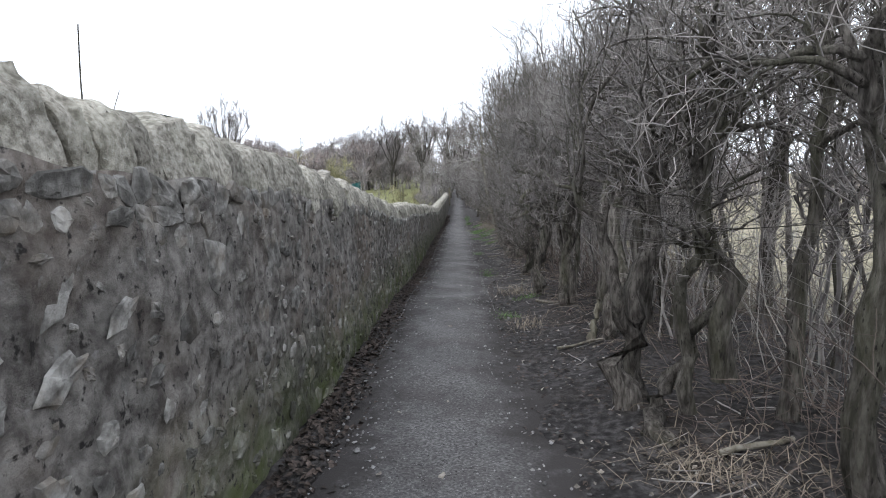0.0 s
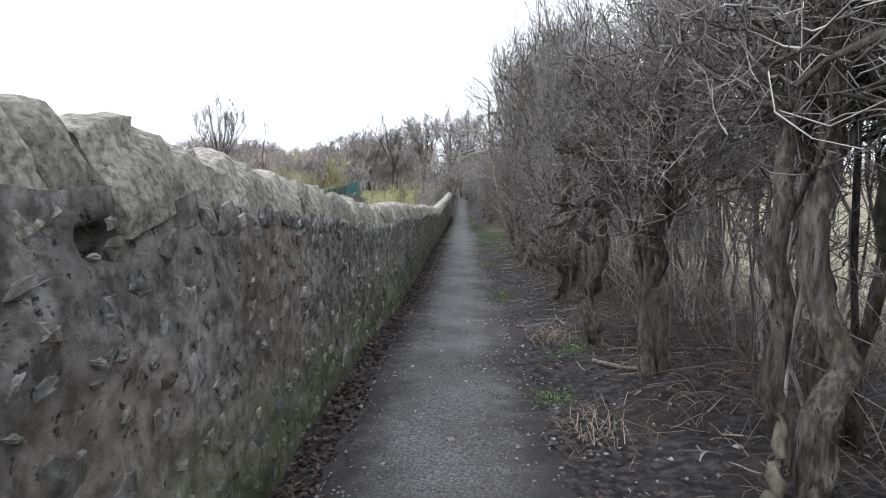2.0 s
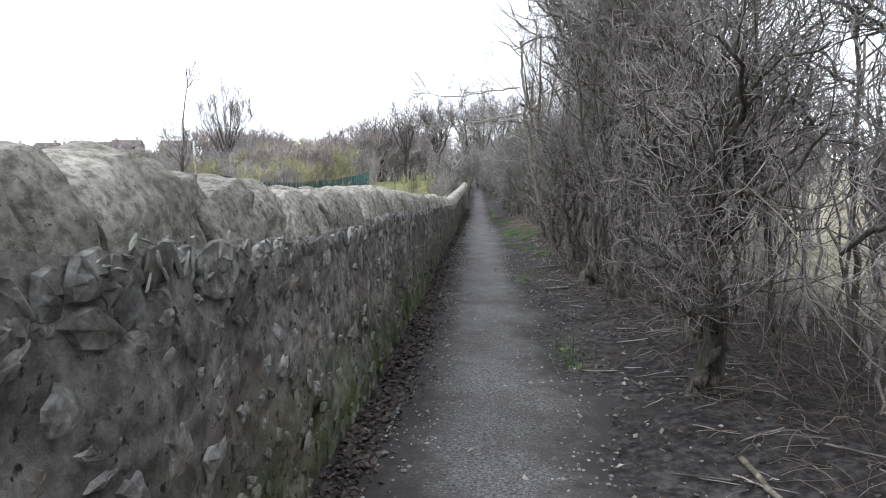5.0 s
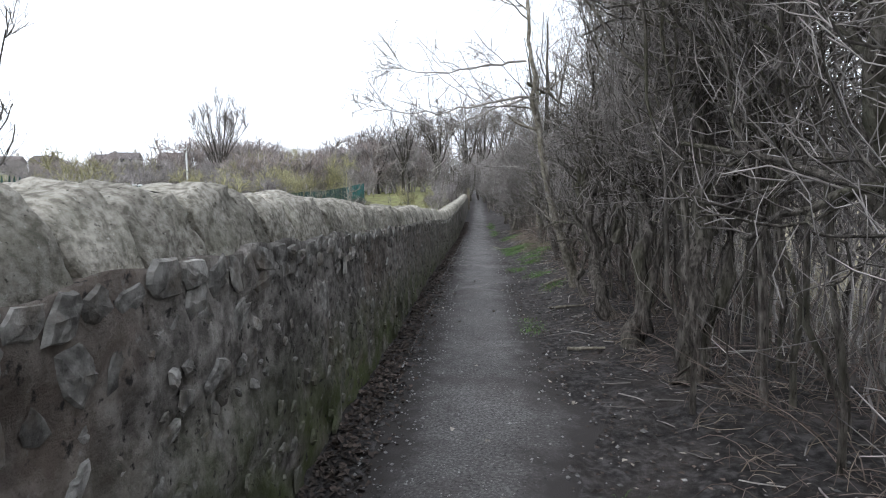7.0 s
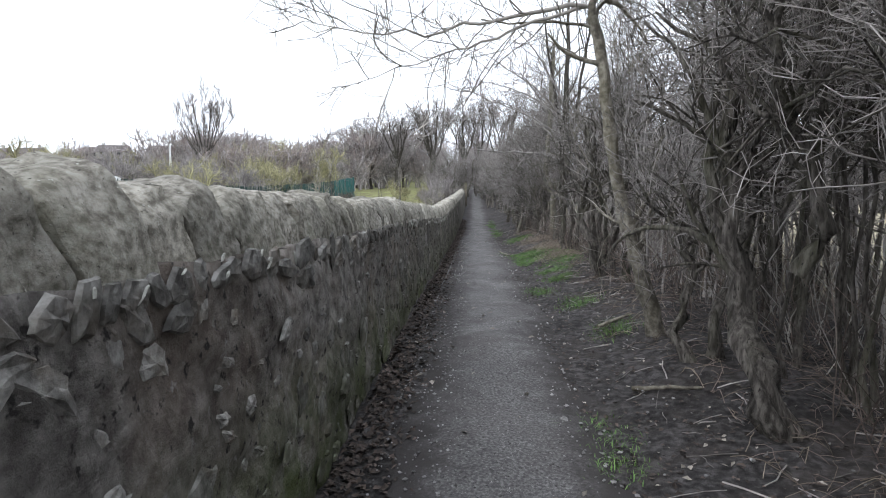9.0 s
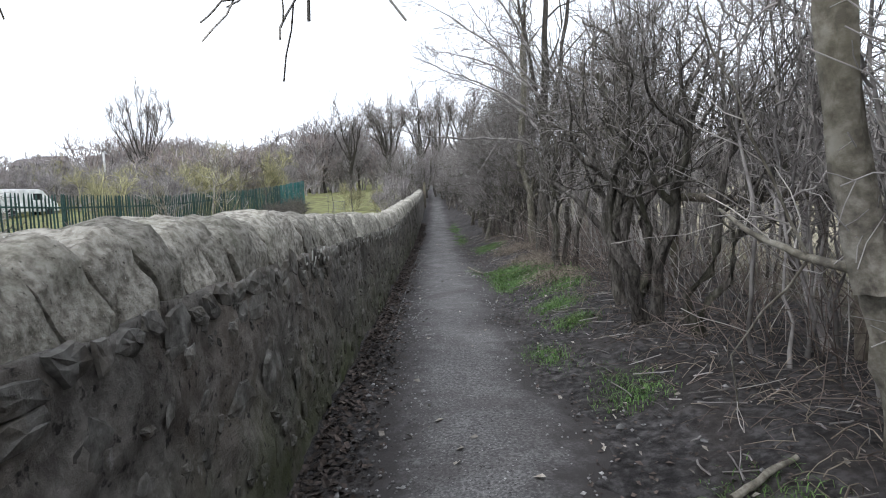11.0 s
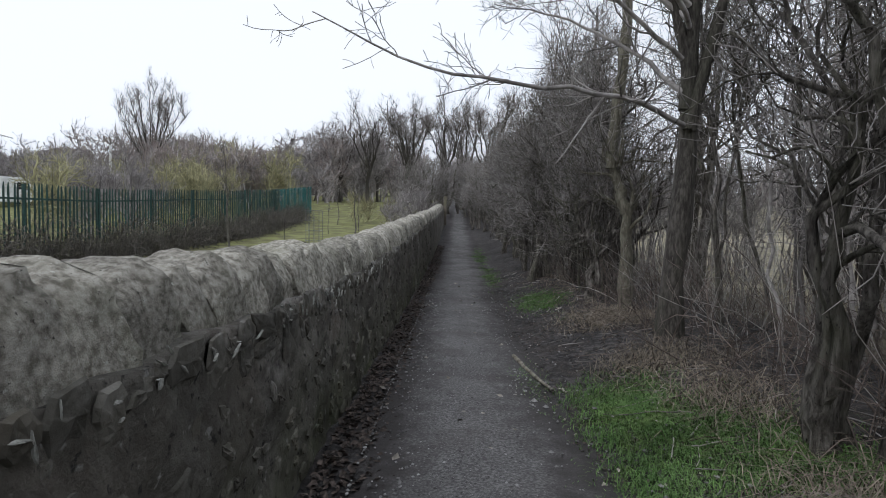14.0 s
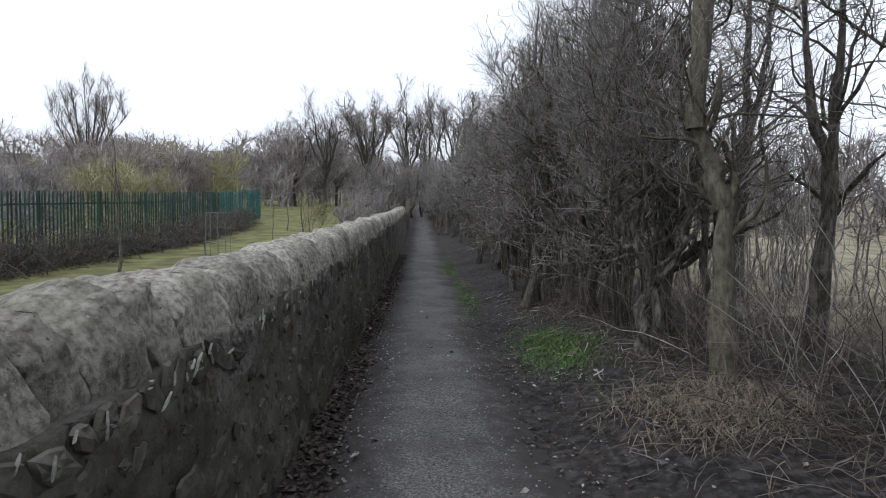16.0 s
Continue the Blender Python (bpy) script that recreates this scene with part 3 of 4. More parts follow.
def hawthorn(seed, stems, **kw):
    return tree_meshes(seed, stems, **{"limb": 1.4, "twig": 0.5, "up": 0.27, "limbs": 12, "lo": 0.52, "wander": 0.32, "tip": 0.45, "thin": 1.35, **kw})


def on(x, y, sink=0.05):
    return (x, y, float(land(x, y)) - sink)


NEAR = [
    # x, y, seed, stems (foot, lean, height, radius), label
    (1.68, 2.3, 1, [((0, 0, 0), (0.15, -0.1), 2.3, 0.09)], HAW),
    (1.14, 3.12, 2, [((0, 0, 0), (0.5, 0.1), 0.75, 0.075), ((0.28, 0.05, 0.38), (0.06, 0.1), 1.9, 0.085), ((0.1, 0.05, 0.2), (0.2, 0.1), 1.6, 0.05)],
     "old hawthorn with twisted pale trunk and a snapped low limb"),
    (1.06, 3.65, 3, [((0, 0, 0), (0.08, 0.1), 1.8, 0.11), ((0.02, 0, 0.5), (-0.25, -0.1), 1.3, 0.06), ((0.1, 0.1, 0), (0.2, 0.25), 2.2, 0.07)], HAW),
    (1.85, 3.3, 4, [((0, 0, 0), (0.2, 0.2), 2.6, 0.062, 0.02)], "slim straight hawthorn stem leaning behind the hedge"),
    (1.22, 5.2, 5, [((0.1, 0.1, 0), (0.35, 0.3), 2.3, 0.09), ((0.3, 0.5, 0), (0.15, -0.1), 2.4, 0.07)], HAW),
    (1.75, 5.9, 6, [((0, 0, 0), (0.1, 0.3), 2.5, 0.075), ((0.2, 0.1, 0), (-0.3, -0.2), 2.2, 0.05)], HAW),
    (1.28, 7.2, 7, [((0, 0, 0), (0.2, 0.1), 2.0, 0.075), ((0.09, 0.06, 0), (0.32, -0.1), 2.1, 0.07), ((0.0, 0.1, 0.5), (-0.2, 0.1), 1.4, 0.05)],
     "twin-stemmed hawthorn with smooth grey twisted trunks"),
    (1.14, 8.45, 8, [((0, 0, 0), (0.08, 0.1), 2.1, 0.115), ((0.02, 0.0, 1.0), (-0.2, -0.1), 1.0, 0.06)], HAW),
    (1.64, 8.5, 9, [((0, 0, 0), (0.22, 0.1), 2.6, 0.05, 0.02)], "slim straight hawthorn stem leaning behind the hedge"),
    (1.24, 10.95, 10, [((0, 0, 0), (0.1, 0.0), 1.9, 0.1), ((-0.1, -0.15, 0), (0.0, 0.1), 0.8, 0.05), ((0.1, 0.15, 0), (0.3, 0.2), 2.0, 0.06)], HAW),
    (1.6, 12.1, 11, [((0, 0, 0), (-0.1, 0.1), 2.2, 0.09), ((0.1, 0.1, 0), (0.3, 0.1), 2.2, 0.07)], HAW),
    (1.42, 14.3, 12, [((0, 0, 0), (0.15, 0.1), 2.4, 0.12), ((0.05, 0.1, 0.2), (0.4, 0.2), 2.2, 0.08)], HAW),
    (1.3, 15.4, 13, [((0, 0, 0), (0.1, 0.0), 2.0, 0.1), ((0.08, 0.1, 0), (0.35, -0.1), 2.2, 0.06)], HAW),
    (1.42, 16.6, 14, [((0, 0, 0), (0.0, 0.1), 1.9, 0.11), ((0.0, 0.0, 0.9), (-0.3, -0.2), 1.2, 0.06)], HAW),
    (1.3, 17.7, 15, [((0, 0, 0), (-0.05, 0.1), 1.3, 0.055), ((0.2, 0.1, 0), (0.2, 0.2), 2.1, 0.06)], HAW),
    (1.52, 21.7, 17, [((0, 0, 0), (-0.15, 0.1), 1.9, 0.1), ((0.08, 0, 0), (0.25, 0.0), 2.0, 0.09), ((0.05, 0.1, 0.3), (-0.4, 0.0), 1.5, 0.05)], HAW),
    (1.75, 21.1, 18, [((0, 0, 0), (0.1, -0.2), 1.8, 0.06), ((0, 0, 0), (0.4, 0.0), 1.8, 0.05)], HAW),
    (1.62, 22.5, 19, [((0, 0, 0), (-0.35, 0.0), 2.3, 0.09), ((0.05, 0, 0.15), (0.1, 0.2), 2.5, 0.1), ((0.1, -0.05, 0.1), (0.55, -0.1), 2.2, 0.1), ((0, 0.1, 0.2), (-0.1, 0.4), 2.3, 0.07)],
     "broad hawthorn dividing low into four thick stems"),
    (1.5, 25.2, 20, [((0, 0, 0), (-0.1, 0.0), 2.2, 0.065), ((0.1, 0, 0), (0.05, 0.1), 2.4, 0.06), ((0.2, 0.1, 0), (0.35, 0.0), 2.3, 0.06), ((0.05, 0.15, 0), (-0.3, 0.2), 2.2, 0.045), ((0.25, -0.05, 0), (0.6, -0.1), 2.1, 0.06)],
     "many-stemmed hawthorn clump with brown shoots round its foot"),
    (2.75, 26.0, 21, [((0, 0, 0), (0.1, 0.1), 2.8, 0.06, 0.02)], "slim straight hawthorn stem leaning behind the hedge"),
    (1.66, 30.6, 22, [((0, 0, 0), (0.1, 0.1), 1.6, 0.09), ((0.05, 0.1, 0), (-0.2, 0.1), 1.5, 0.07), ((0.1, 0, 0.3), (0.3, 0), 1.6, 0.06)], HAW),
    (2.35, 30.9, 23, [((0, 0, 0), (0.1, 0.0), 2.2, 0.07), ((0.9, -0.2, 0), (0.15, 0.1), 2.8, 0.07, 0.02)], HAW),
]


def hedge():
    for x, y, seed, stems, label in NEAR:
        open_foot = 1.42 if y < 4.4 else 1.1 if 6.8 < y < 9 else 0.8 if y > 19 else 0.6
        plant("hawthorn_tree", hawthorn(seed, stems, dens=0.9 if y < 5 else 1.2 if y < 10 else 0.85 if y < 20 else 0.62, fine=0.6 if y < 10 else 0.8 if y < 20 else 1.0, thin=1.08, slim=0.78 if y < 20 else 0.62, limbs=9 if y < 5 else 12 if y < 20 else 7, lo=0.5 if y < 9 else 0.38, clear=0.7 - x, floor=open_foot, droop=0.3, over=0.55 if 9 < y < 20 else 0.2), on(x, y), label, "tree", "old hawthorn hedge")
    shared = []
    for i in range(5):
        g = np.random.default_rng(300 + i)
        st = [((float(g.uniform(-0.3, 0.3)), float(g.uniform(-0.4, 0.4)), 0), tuple(g.uniform(-0.35, 0.35, 2).tolist()), float(g.uniform(1.9, 2.8)), float(g.uniform(0.045, 0.085))) for _ in range(4)]
        shared.append(hawthorn(310 + i, st, dens=0.85, limbs=9, lo=0.15, thin=1.5))
    # the back of the hedge: bare feet, the crown above head height
    leggy = []
    for i in range(4):
        g = np.random.default_rng(330 + i)
        st = [((float(g.uniform(-0.4, 0.4)), float(g.uniform(-0.6, 0.6)), 0), tuple(g.uniform(-0.4, 0.4, 2).tolist()), float(g.uniform(2.4, 3.2)), float(g.uniform(0.018, 0.04)), 0.04) for _ in range(3)]
        leggy.append(hawthorn(335 + i, st, dens=0.8, limbs=9, lo=0.55, limb=1.3, up=0.32, thin=1.5, clear=-1.2, floor=1.7, droop=0.3))
    shoots = []
    for i in range(4):
        g = np.random.default_rng(340 + i)
        st = [((float(g.uniform(-0.25, 0.5)), float(g.uniform(-0.6, 0.6)), 0), tuple(g.uniform(-0.3, 0.3, 2).tolist()), float(g.uniform(1.2, 2.6)), float(g.uniform(0.008, 0.016)), 0.03) for _ in range(9)]
        shoots.append(hawthorn(350 + i, st, dens=0.5, limbs=6, lo=0.3, limb=0.6, twig=0.35, bark="twig", up=0.4, clear=-0.55, fine=0.6))
    # tall, fine upright growth that carries the hedge's skyline
    poles = []
    for i in range(4):
        g = np.random.default_rng(360 + i)
        st = [((float(g.uniform(-0.35, 0.35)), float(g.uniform(-0.5, 0.5)), 0), (float(g.uniform(-0.75, 0.45)), float(g.uniform(-0.6, 0.4))), float(g.uniform(3.4, 5.0)), float(g.uniform(0.012, 0.022)), 0.04) for _ in range(6)]
        poles.append(hawthorn(370 + i, st, dens=0.8, limbs=11, lo=0.3, limb=1.25, twig=0.55, up=0.36, wander=0.24, thin=1.3, tip=0.25, clear=-0.75, floor=1.5, droop=0.2, over=0.9))
    g = np.random.default_rng(44)
    y = 6.2
    while y < 48:
        wide = 18.8 < y < 31
        plant("hawthorn_tree", poles[int(g.integers(4))], on((3.1 if wide else 2.5 if y < 10.5 else 1.8) + float(g.uniform(-0.25, 0.55)), y), "tall leafless hawthorn poles rising from the hedge", "tree", "old hawthorn hedge",
              float(g.uniform(-30, 30)), float(g.uniform(0.85, 1.1) if y < 31 else g.uniform(0.7, 0.88)))
        y += float(g.uniform(0.65, 1.05)) * (3.6 if wide else 2.6 if y < 10.5 else 0.95)
    g = np.random.default_rng(43)
    y = -0.6
    while y < 33:
        if not (27 < y or (20.4 < y and g.random() < 0.7)):
            plant("hawthorn_bush", shoots[int(g.integers(4))], on(2.15 + float(g.uniform(-0.2, 0.6)), y), "thin grey hawthorn shoots filling the hedge", "bush", "old hawthorn hedge",
                  float(g.uniform(-25, 25)), float(g.uniform(0.85, 1.15)))
        y += float(g.uniform(0.8, 1.3))
    g = np.random.default_rng(42)
    y = -1.5
    while y < 33:
        x = 2.9 + float(g.uniform(-0.3, 0.7))
        plant("hawthorn_tree", leggy[int(g.integers(4))], on(x, y), "leafless hawthorn thicket behind the front of the hedge", "tree", "old hawthorn hedge",
              float(g.uniform(-40, 40)), float(g.uniform(0.9, 1.2)))
        y += float(g.uniform(1.3, 2.0)) * (2.6 if y > 19 else 1.7 if y > 7 else 1.3)
    for _ in range(46):
        x, y = float(g.uniform(3.6, 7.5)), float(g.uniform(17, 44))
        plant("hawthorn_bush", shoots[int(g.integers(4))], on(x, y), "thin brown brush standing along the field edge", "bush", "brush in the field", float(g.uniform(0, 360)), float(g.uniform(1.0, 1.5)))
    y = 32.2
    while y < 75:
        x = 1.75 + float(g.uniform(-0.25, 0.5)) - (0.9 * smooth(46, 58, y))
        plant("hawthorn_tree", shared[int(g.integers(5))], on(float(x), y), "dense leafless hawthorn closing over the path", "tree", "old hawthorn hedge",
              float(g.uniform(0, 360)), float(g.uniform(0.95, 1.35)))
        y += float(g.uniform(0.9, 1.6))
    for x, y, s in ((-1.9, 59.5, 1.1), (-2.6, 62, 1.3), (-1.6, 64, 1.2), (-0.7, 68, 1.3), (0.3, 73, 1.5), (-2.2, 70, 1.5), (-4, 66, 1.3)):
        plant("hawthorn_tree", shared[int(g.integers(5))], on(x, y), "dense leafless hawthorn closing over the path", "tree", "old hawthorn hedge",
              float(g.uniform(0, 360)), s)


def tall_trees():
    ash = tree_meshes(501, [((0, 0, 0), (0.25, 0.1), 6.5, 0.115, 0.03), ((0.08, 0.05, 2.2), (-0.5, 0.3), 4.0, 0.055, 0.03), ((0.1, 0.0, 2.0), (0.8, 0.4), 4.4, 0.062, 0.03)],
                      limb=2.6, twig=0.7, up=0.22, bark="ash_bark", twigs="twig", lo=0.42, limbs=8, wander=0.16, dens=0.8, fine=0.7)
    g = np.random.default_rng(90)
    tree = plant("ash_tree", ash, on(1.82, 28.0), "tall bare ash forking into three upright limbs", "tree")
    bough(g, [(1.85, 28.0, 2.3), (1.2, 27.5, 2.45), (0.3, 27.1, 2.45), (-0.55, 26.9, 2.5), (-1.35, 26.8, 2.9)], 0.028, 9, "twig", tree)
    bough(g, [(1.85, 28.0, 2.9), (1.1, 27.6, 3.3), (0.3, 27.4, 3.6), (-0.5, 27.2, 3.9)], 0.026, 9, "twig", tree)
    bough(g, [(1.9, 28.0, 3.2), (1.3, 27.2, 3.6), (0.9, 26.4, 3.9), (0.3, 25.6, 4.4)], 0.026, 9, "twig", tree)
    bough(g, [(1.9, 28.05, 3.4), (1.2, 27.7, 4.0), (0.3, 27.2, 4.5), (-0.4, 26.8, 4.8)], 0.028, 11, "twig", tree)
    bough(g, [(1.9, 28.05, 3.8), (1.4, 27.8, 4.6), (0.8, 27.3, 5.2), (0.1, 26.8, 5.7)], 0.028, 11, "twig", tree)
    bough(g, [(1.9, 28.05, 2.6), (1.5, 28.6, 3.2), (0.9, 29.4, 3.8), (0.2, 30.2, 4.2)], 0.028, 11, "twig", tree)
    bough(g, [(1.9, 28.05, 3.3), (1.2, 28.3, 3.9), (0.4, 28.7, 4.3), (-0.3, 29.0, 4.5)], 0.026, 11, "twig", tree)
    slim = tree_meshes(502, [((0, 0, 0), (-0.02, 0.0), 1.35, 0.088, 0.008), ((-0.02, 0.0, 1.3), (-0.2, 0.05), 0.6, 0.075, 0.01), ((-0.21, 0.05, 1.85), (0.25, 0.1), 3.4, 0.07, 0.02)],
                       limb=1.5, twig=0.5, up=0.25, bark="smooth_bark", lo=0.75, limbs=5, wander=0.22, dens=0.8, tip=0.72)
    plant("ash_tree", slim, on(1.93, 29.85), "slim smooth olive-barked tree with a kinked trunk", "tree")
    lean = tree_meshes(506, [((0, 0, 0), (0.25, 0.1), 3.4, 0.085, 0.015), ((0.1, 0.05, 1.6), (-0.3, 0.2), 2.0, 0.05, 0.03)],
                       limb=1.6, twig=0.5, up=0.2, lo=0.55, limbs=7, wander=0.25, dens=0.9)
    plant("hawthorn_tree", lean, on(3.15, 30.6), "straight dark hawthorn stem at the field edge", "tree")
    birch = tree_meshes(503, [((0, 0, 0), (-0.28, -0.1), 1.0, 0.07, 0.01), ((-0.28, -0.1, 0.95), (-0.36, -0.12), 1.7, 0.056, 0.012), ((-0.63, -0.22, 2.6), (-0.1, 0.1), 1.5, 0.03, 0.02)],
                        limb=1.4, twig=0.5, up=0.14, bark="pale_bark", twigs="twig_pale", lo=0.7, limbs=3, wander=0.16, dens=0.6, fine=0.6, tip=0.74)
    tree = plant("birch_tree", birch, on(1.3, 18.5), "slender pale-barked tree leaning out of the hedge", "tree")
    bough(g, [(0.62, 18.25, 2.8), (0.1, 18.2, 2.72), (-0.4, 18.2, 2.62), (-1.0, 18.2, 2.6), (-1.6, 18.2, 2.72)], 0.02, 10, "twig_pale", tree)
    bough(g, [(0.64, 18.25, 2.78), (0.1, 18.1, 2.6), (-0.4, 18.05, 2.4), (-1.15, 18.0, 2.2)], 0.017, 9, "twig_pale", tree)
    bough(g, [(0.6, 18.3, 3.3), (0.0, 18.2, 3.2), (-0.8, 18.1, 3.1), (-1.5, 18.1, 3.3)], 0.018, 10, "twig_pale", tree)
    bough(g, [(0.62, 18.25, 2.95), (0.95, 18.5, 2.85), (1.35, 18.8, 2.6)], 0.03, 6, "pale_bark", tree)
    back = tree_meshes(504, [((0, 0, 0), (0.2, 0.1), 7.0, 0.11, 0.03), ((0.1, 0, 1.5), (0.5, 0.3), 5.0, 0.06, 0.03)],
                       limb=2.3, twig=0.8, up=0.24, bark="ash_bark", lo=0.3, limbs=13, wander=0.18, dens=0.8, fine=0.7, thin=1.6)
    g = np.random.default_rng(9)
    for x, y, s in ((3.4, 6.5, 0.7), (3.8, 12.0, 0.75), (3.2, 20.5, 0.8), (4.6, 34.5, 0.9), (3.0, 37.0, 0.9), (2.8, 42.0, 1.0), (3.8, 48.0, 1.0)):
        plant("ash_tree", back, on(x, y), "upright bare young tree rising behind the hedge", "tree", "young trees behind the hedge", float(g.uniform(0, 360)), s)


def bough(g, points, r, n_twigs, material, owner, twig=0.45):
    """A long bough through a few points, with side shoots, as a part of its tree."""
    p = np.array(points, float)
    t = np.linspace(0, len(p) - 1, 16)
    line = np.stack([np.interp(t, np.arange(len(p)), p[:, i]) for i in range(3)], -1)
    for _ in range(2):
        line[1:-1] = (line[:-2] + line[1:-1] * 2 + line[2:]) / 4
    line += g.normal(size=line.shape) * 0.012
    S, R = line[None], (r * np.linspace(1, 0.16, 16))[None]
    a = grow(g, S, R, n_twigs * 2, twig * 1.9, 7, lo=0.12, up=0.1, wander=0.14, ratio=0.5, spread=0.7, rmin=0.0045)
    b = grow(g, *a, 5, twig, 5, lo=0.2, up=0.1, wander=0.16, ratio=0.6, rmin=0.0032)
    c = grow(g, *b, 2, twig * 0.4, 4, lo=0.2, up=0.1, wander=0.16, ratio=0.6, rmin=0.0025)
    v, f = tubes([(S, R, 7), (a[0], a[1], 5), (b[0], b[1], 3), (c[0], c[1], 3)])
    ob = part("bough", mesh_of("bough", v, f, M[material]), owner)
    ob.matrix_basis = owner.matrix_basis.inverted()


# ---- beyond the wall ----
def far_trees():
    big = []
    for i in range(3):
        w = np.random.default_rng(590 + i)
        limbs = [((0, 0, float(w.uniform(2.2, 4.2))), (float(3.4 * math.cos(a) * w.uniform(0.3, 1.0)), float(3.4 * math.sin(a) * w.uniform(0.3, 1.0))), float(w.uniform(4.5, 6.8)), 0.1, 0.1) for a in np.linspace(0, 6.28, 8)]
        big.append(tree_meshes(600 + i, [((0, 0, -0.3), (0.2, 0.1), 7.5, 0.2, 0.06)] + limbs, limb=2.4, twig=1.1, up=0.3, bark="ash_bark", twigs="twig_far", lo=0.3, limbs=9, wander=0.2,
                               dens=0.75, fine=0.7, thin=4, tip=0.15))
    rays = np.random.default_rng(611)
    fan = tree_meshes(610, [((0, 0, 0), (0.1, 0.1), 5.0, 0.3, 0.04)] + [((0, 0, float(rays.uniform(2.5, 5))), (float(a), float(rays.uniform(-1.5, 1.5))), float(11.2 - abs(a) * 0.75 - rays.uniform(0, 1.5)), 0.085, 0.05) for a in np.linspace(-4.6, 4.6, 17)],
                      limb=2.4, twig=1.1, up=0.45, bark="ash_bark", twigs="twig_far", lo=0.25, limbs=9, wander=0.1, dens=0.75, fine=0.8, spread=0.6, thin=4, tip=0.12)
    plant("bare_tree", fan, on(-37.5, 92), "large bare tree with fanned upright branches above scrub", "tree")
    g = np.random.default_rng(77)
    for x, y, s in ((-5, 77, 0.95), (-9.5, 82, 0.95), (-1.5, 80, 1.0), (-14, 90, 0.9), (2.5, 74, 0.95), (-6, 95, 1.1), (-18, 100, 0.9), (-11, 100, 1.0), (0.5, 90, 1.1)):
        plant("bare_tree", big[int(g.integers(3))], on(x, y), "tall bare deciduous tree beyond the lawn", "tree", "trees beyond the lawn", float(g.uniform(0, 360)), s)
    bush = [tree_meshes(620 + i, [((float(g.uniform(-1, 1)), float(g.uniform(-1, 1)), 0), tuple(g.uniform(-0.8, 0.8, 2).tolist()), float(g.uniform(2.2, 3.6)), 0.05, 0.06) for _ in range(5)],
                        limb=1.7, twig=0.9, up=0.26, bark="twig_olive" if i == 0 else "twig_far", twigs=("twig_olive", "twig_far", "twig_rust")[i], lo=0.05, limbs=9, wander=0.22, dens=0.62, fine=0.7, thin=5) for i in range(3)]
    # olive willow scrub behind the fence, then brown woodland edges, row behind row
    for row, (x0, x1, y0, y1, n, kinds, s0, s1) in enumerate(((-40, -13.5, 40, 62, 36, (0, 0, 1), 0.75, 1.0), (-46, -14, 64, 82, 34, (0, 2, 1), 1.1, 1.5), (-75, -6, 88, 112, 50, (1, 2, 1), 1.8, 2.4),
                                                              (-120, 30, 118, 150, 60, (1, 2, 1), 1.7, 2.3))):
        for _ in range(n):
            x, y = float(g.uniform(x0, x1)), float(g.uniform(y0, y1))
            k = kinds[int(g.integers(3))]
            if 38 < y < 69 and -0.84 * (y - 20) < x < -0.66 * (y - 20):  # the yard where the van stands
                continue
            low = 0.55 if x < -50 else 1.0
            plant("shrub", bush[k], on(x, y), ("olive-green leafless willow scrub beyond the wall", "grey-brown bare bushy tree beyond the wall", "reddish-brown bare bushy tree beyond the wall")[k], "shrub", "scrub beyond the wall",
                  float(g.uniform(0, 360)), float(g.uniform(s0, s1)) * low)
    for i in range(34):
        plant("shrub", bush[1 + i % 2], on(float(g.uniform(26, 44)), -8 + i * 3.6), "bare field hedge across the pale grass", "shrub", "far field hedge", float(g.uniform(0, 360)), float(g.uniform(0.9, 1.5)))
    for x, y, s in ((-6.2, 58, 0.5), (-4.2, 57, 0.4), (-3.2, 50, 0.5), (-2.9, 54, 0.7)):
        plant("shrub", bush[0 if y > 56 else 1], on(x, y), "small bare shrub at the edge of the lawn", "shrub", "", float(g.uniform(0, 360)), s)
    sap = tree_meshes(640, [((0, 0, 0), (0.05, 0.03), 3.0, 0.03, 0.02)], limb=0.5, twig=0.3, up=0.5, bark="bark", lo=0.5, limbs=7, wander=0.15, dens=0.5)
    for x, y, s in ((-7.3, 56.5, 1.0), (-6.4, 50, 0.6), (-4.6, 47, 1.0), (-5.5, 40, 0.6), (-6.3, 37.5, 1.0), (-5.3, 52, 0.9), (-4.2, 14.8, 1.0)):
        plant("sapling", sap, on(x, y), "thin bare sapling standing in the grass", "tree", "saplings by the wall", float(g.uniform(0, 360)), s)
    sh = tree_meshes(641, [((0, 0, 0), (0.4, 0.1), 2.0, 0.034, 0.03), ((0, 0, 0.2), (-0.5, 0.1), 1.7, 0.026, 0.03), ((0, 0, 0), (0.9, -0.2), 1.7, 0.026, 0.03)], thin=1.6, limb=0.8, twig=0.35, up=0.3,
                     bark="pale_bark", twigs="twig_pale", lo=0.3, limbs=5, wander=0.2, dens=0.5, fine=0.4)
    plant("shrub", sh, on(-4.0, 25.7), "small pale-stemmed bare shrub behind the wall", "shrub")


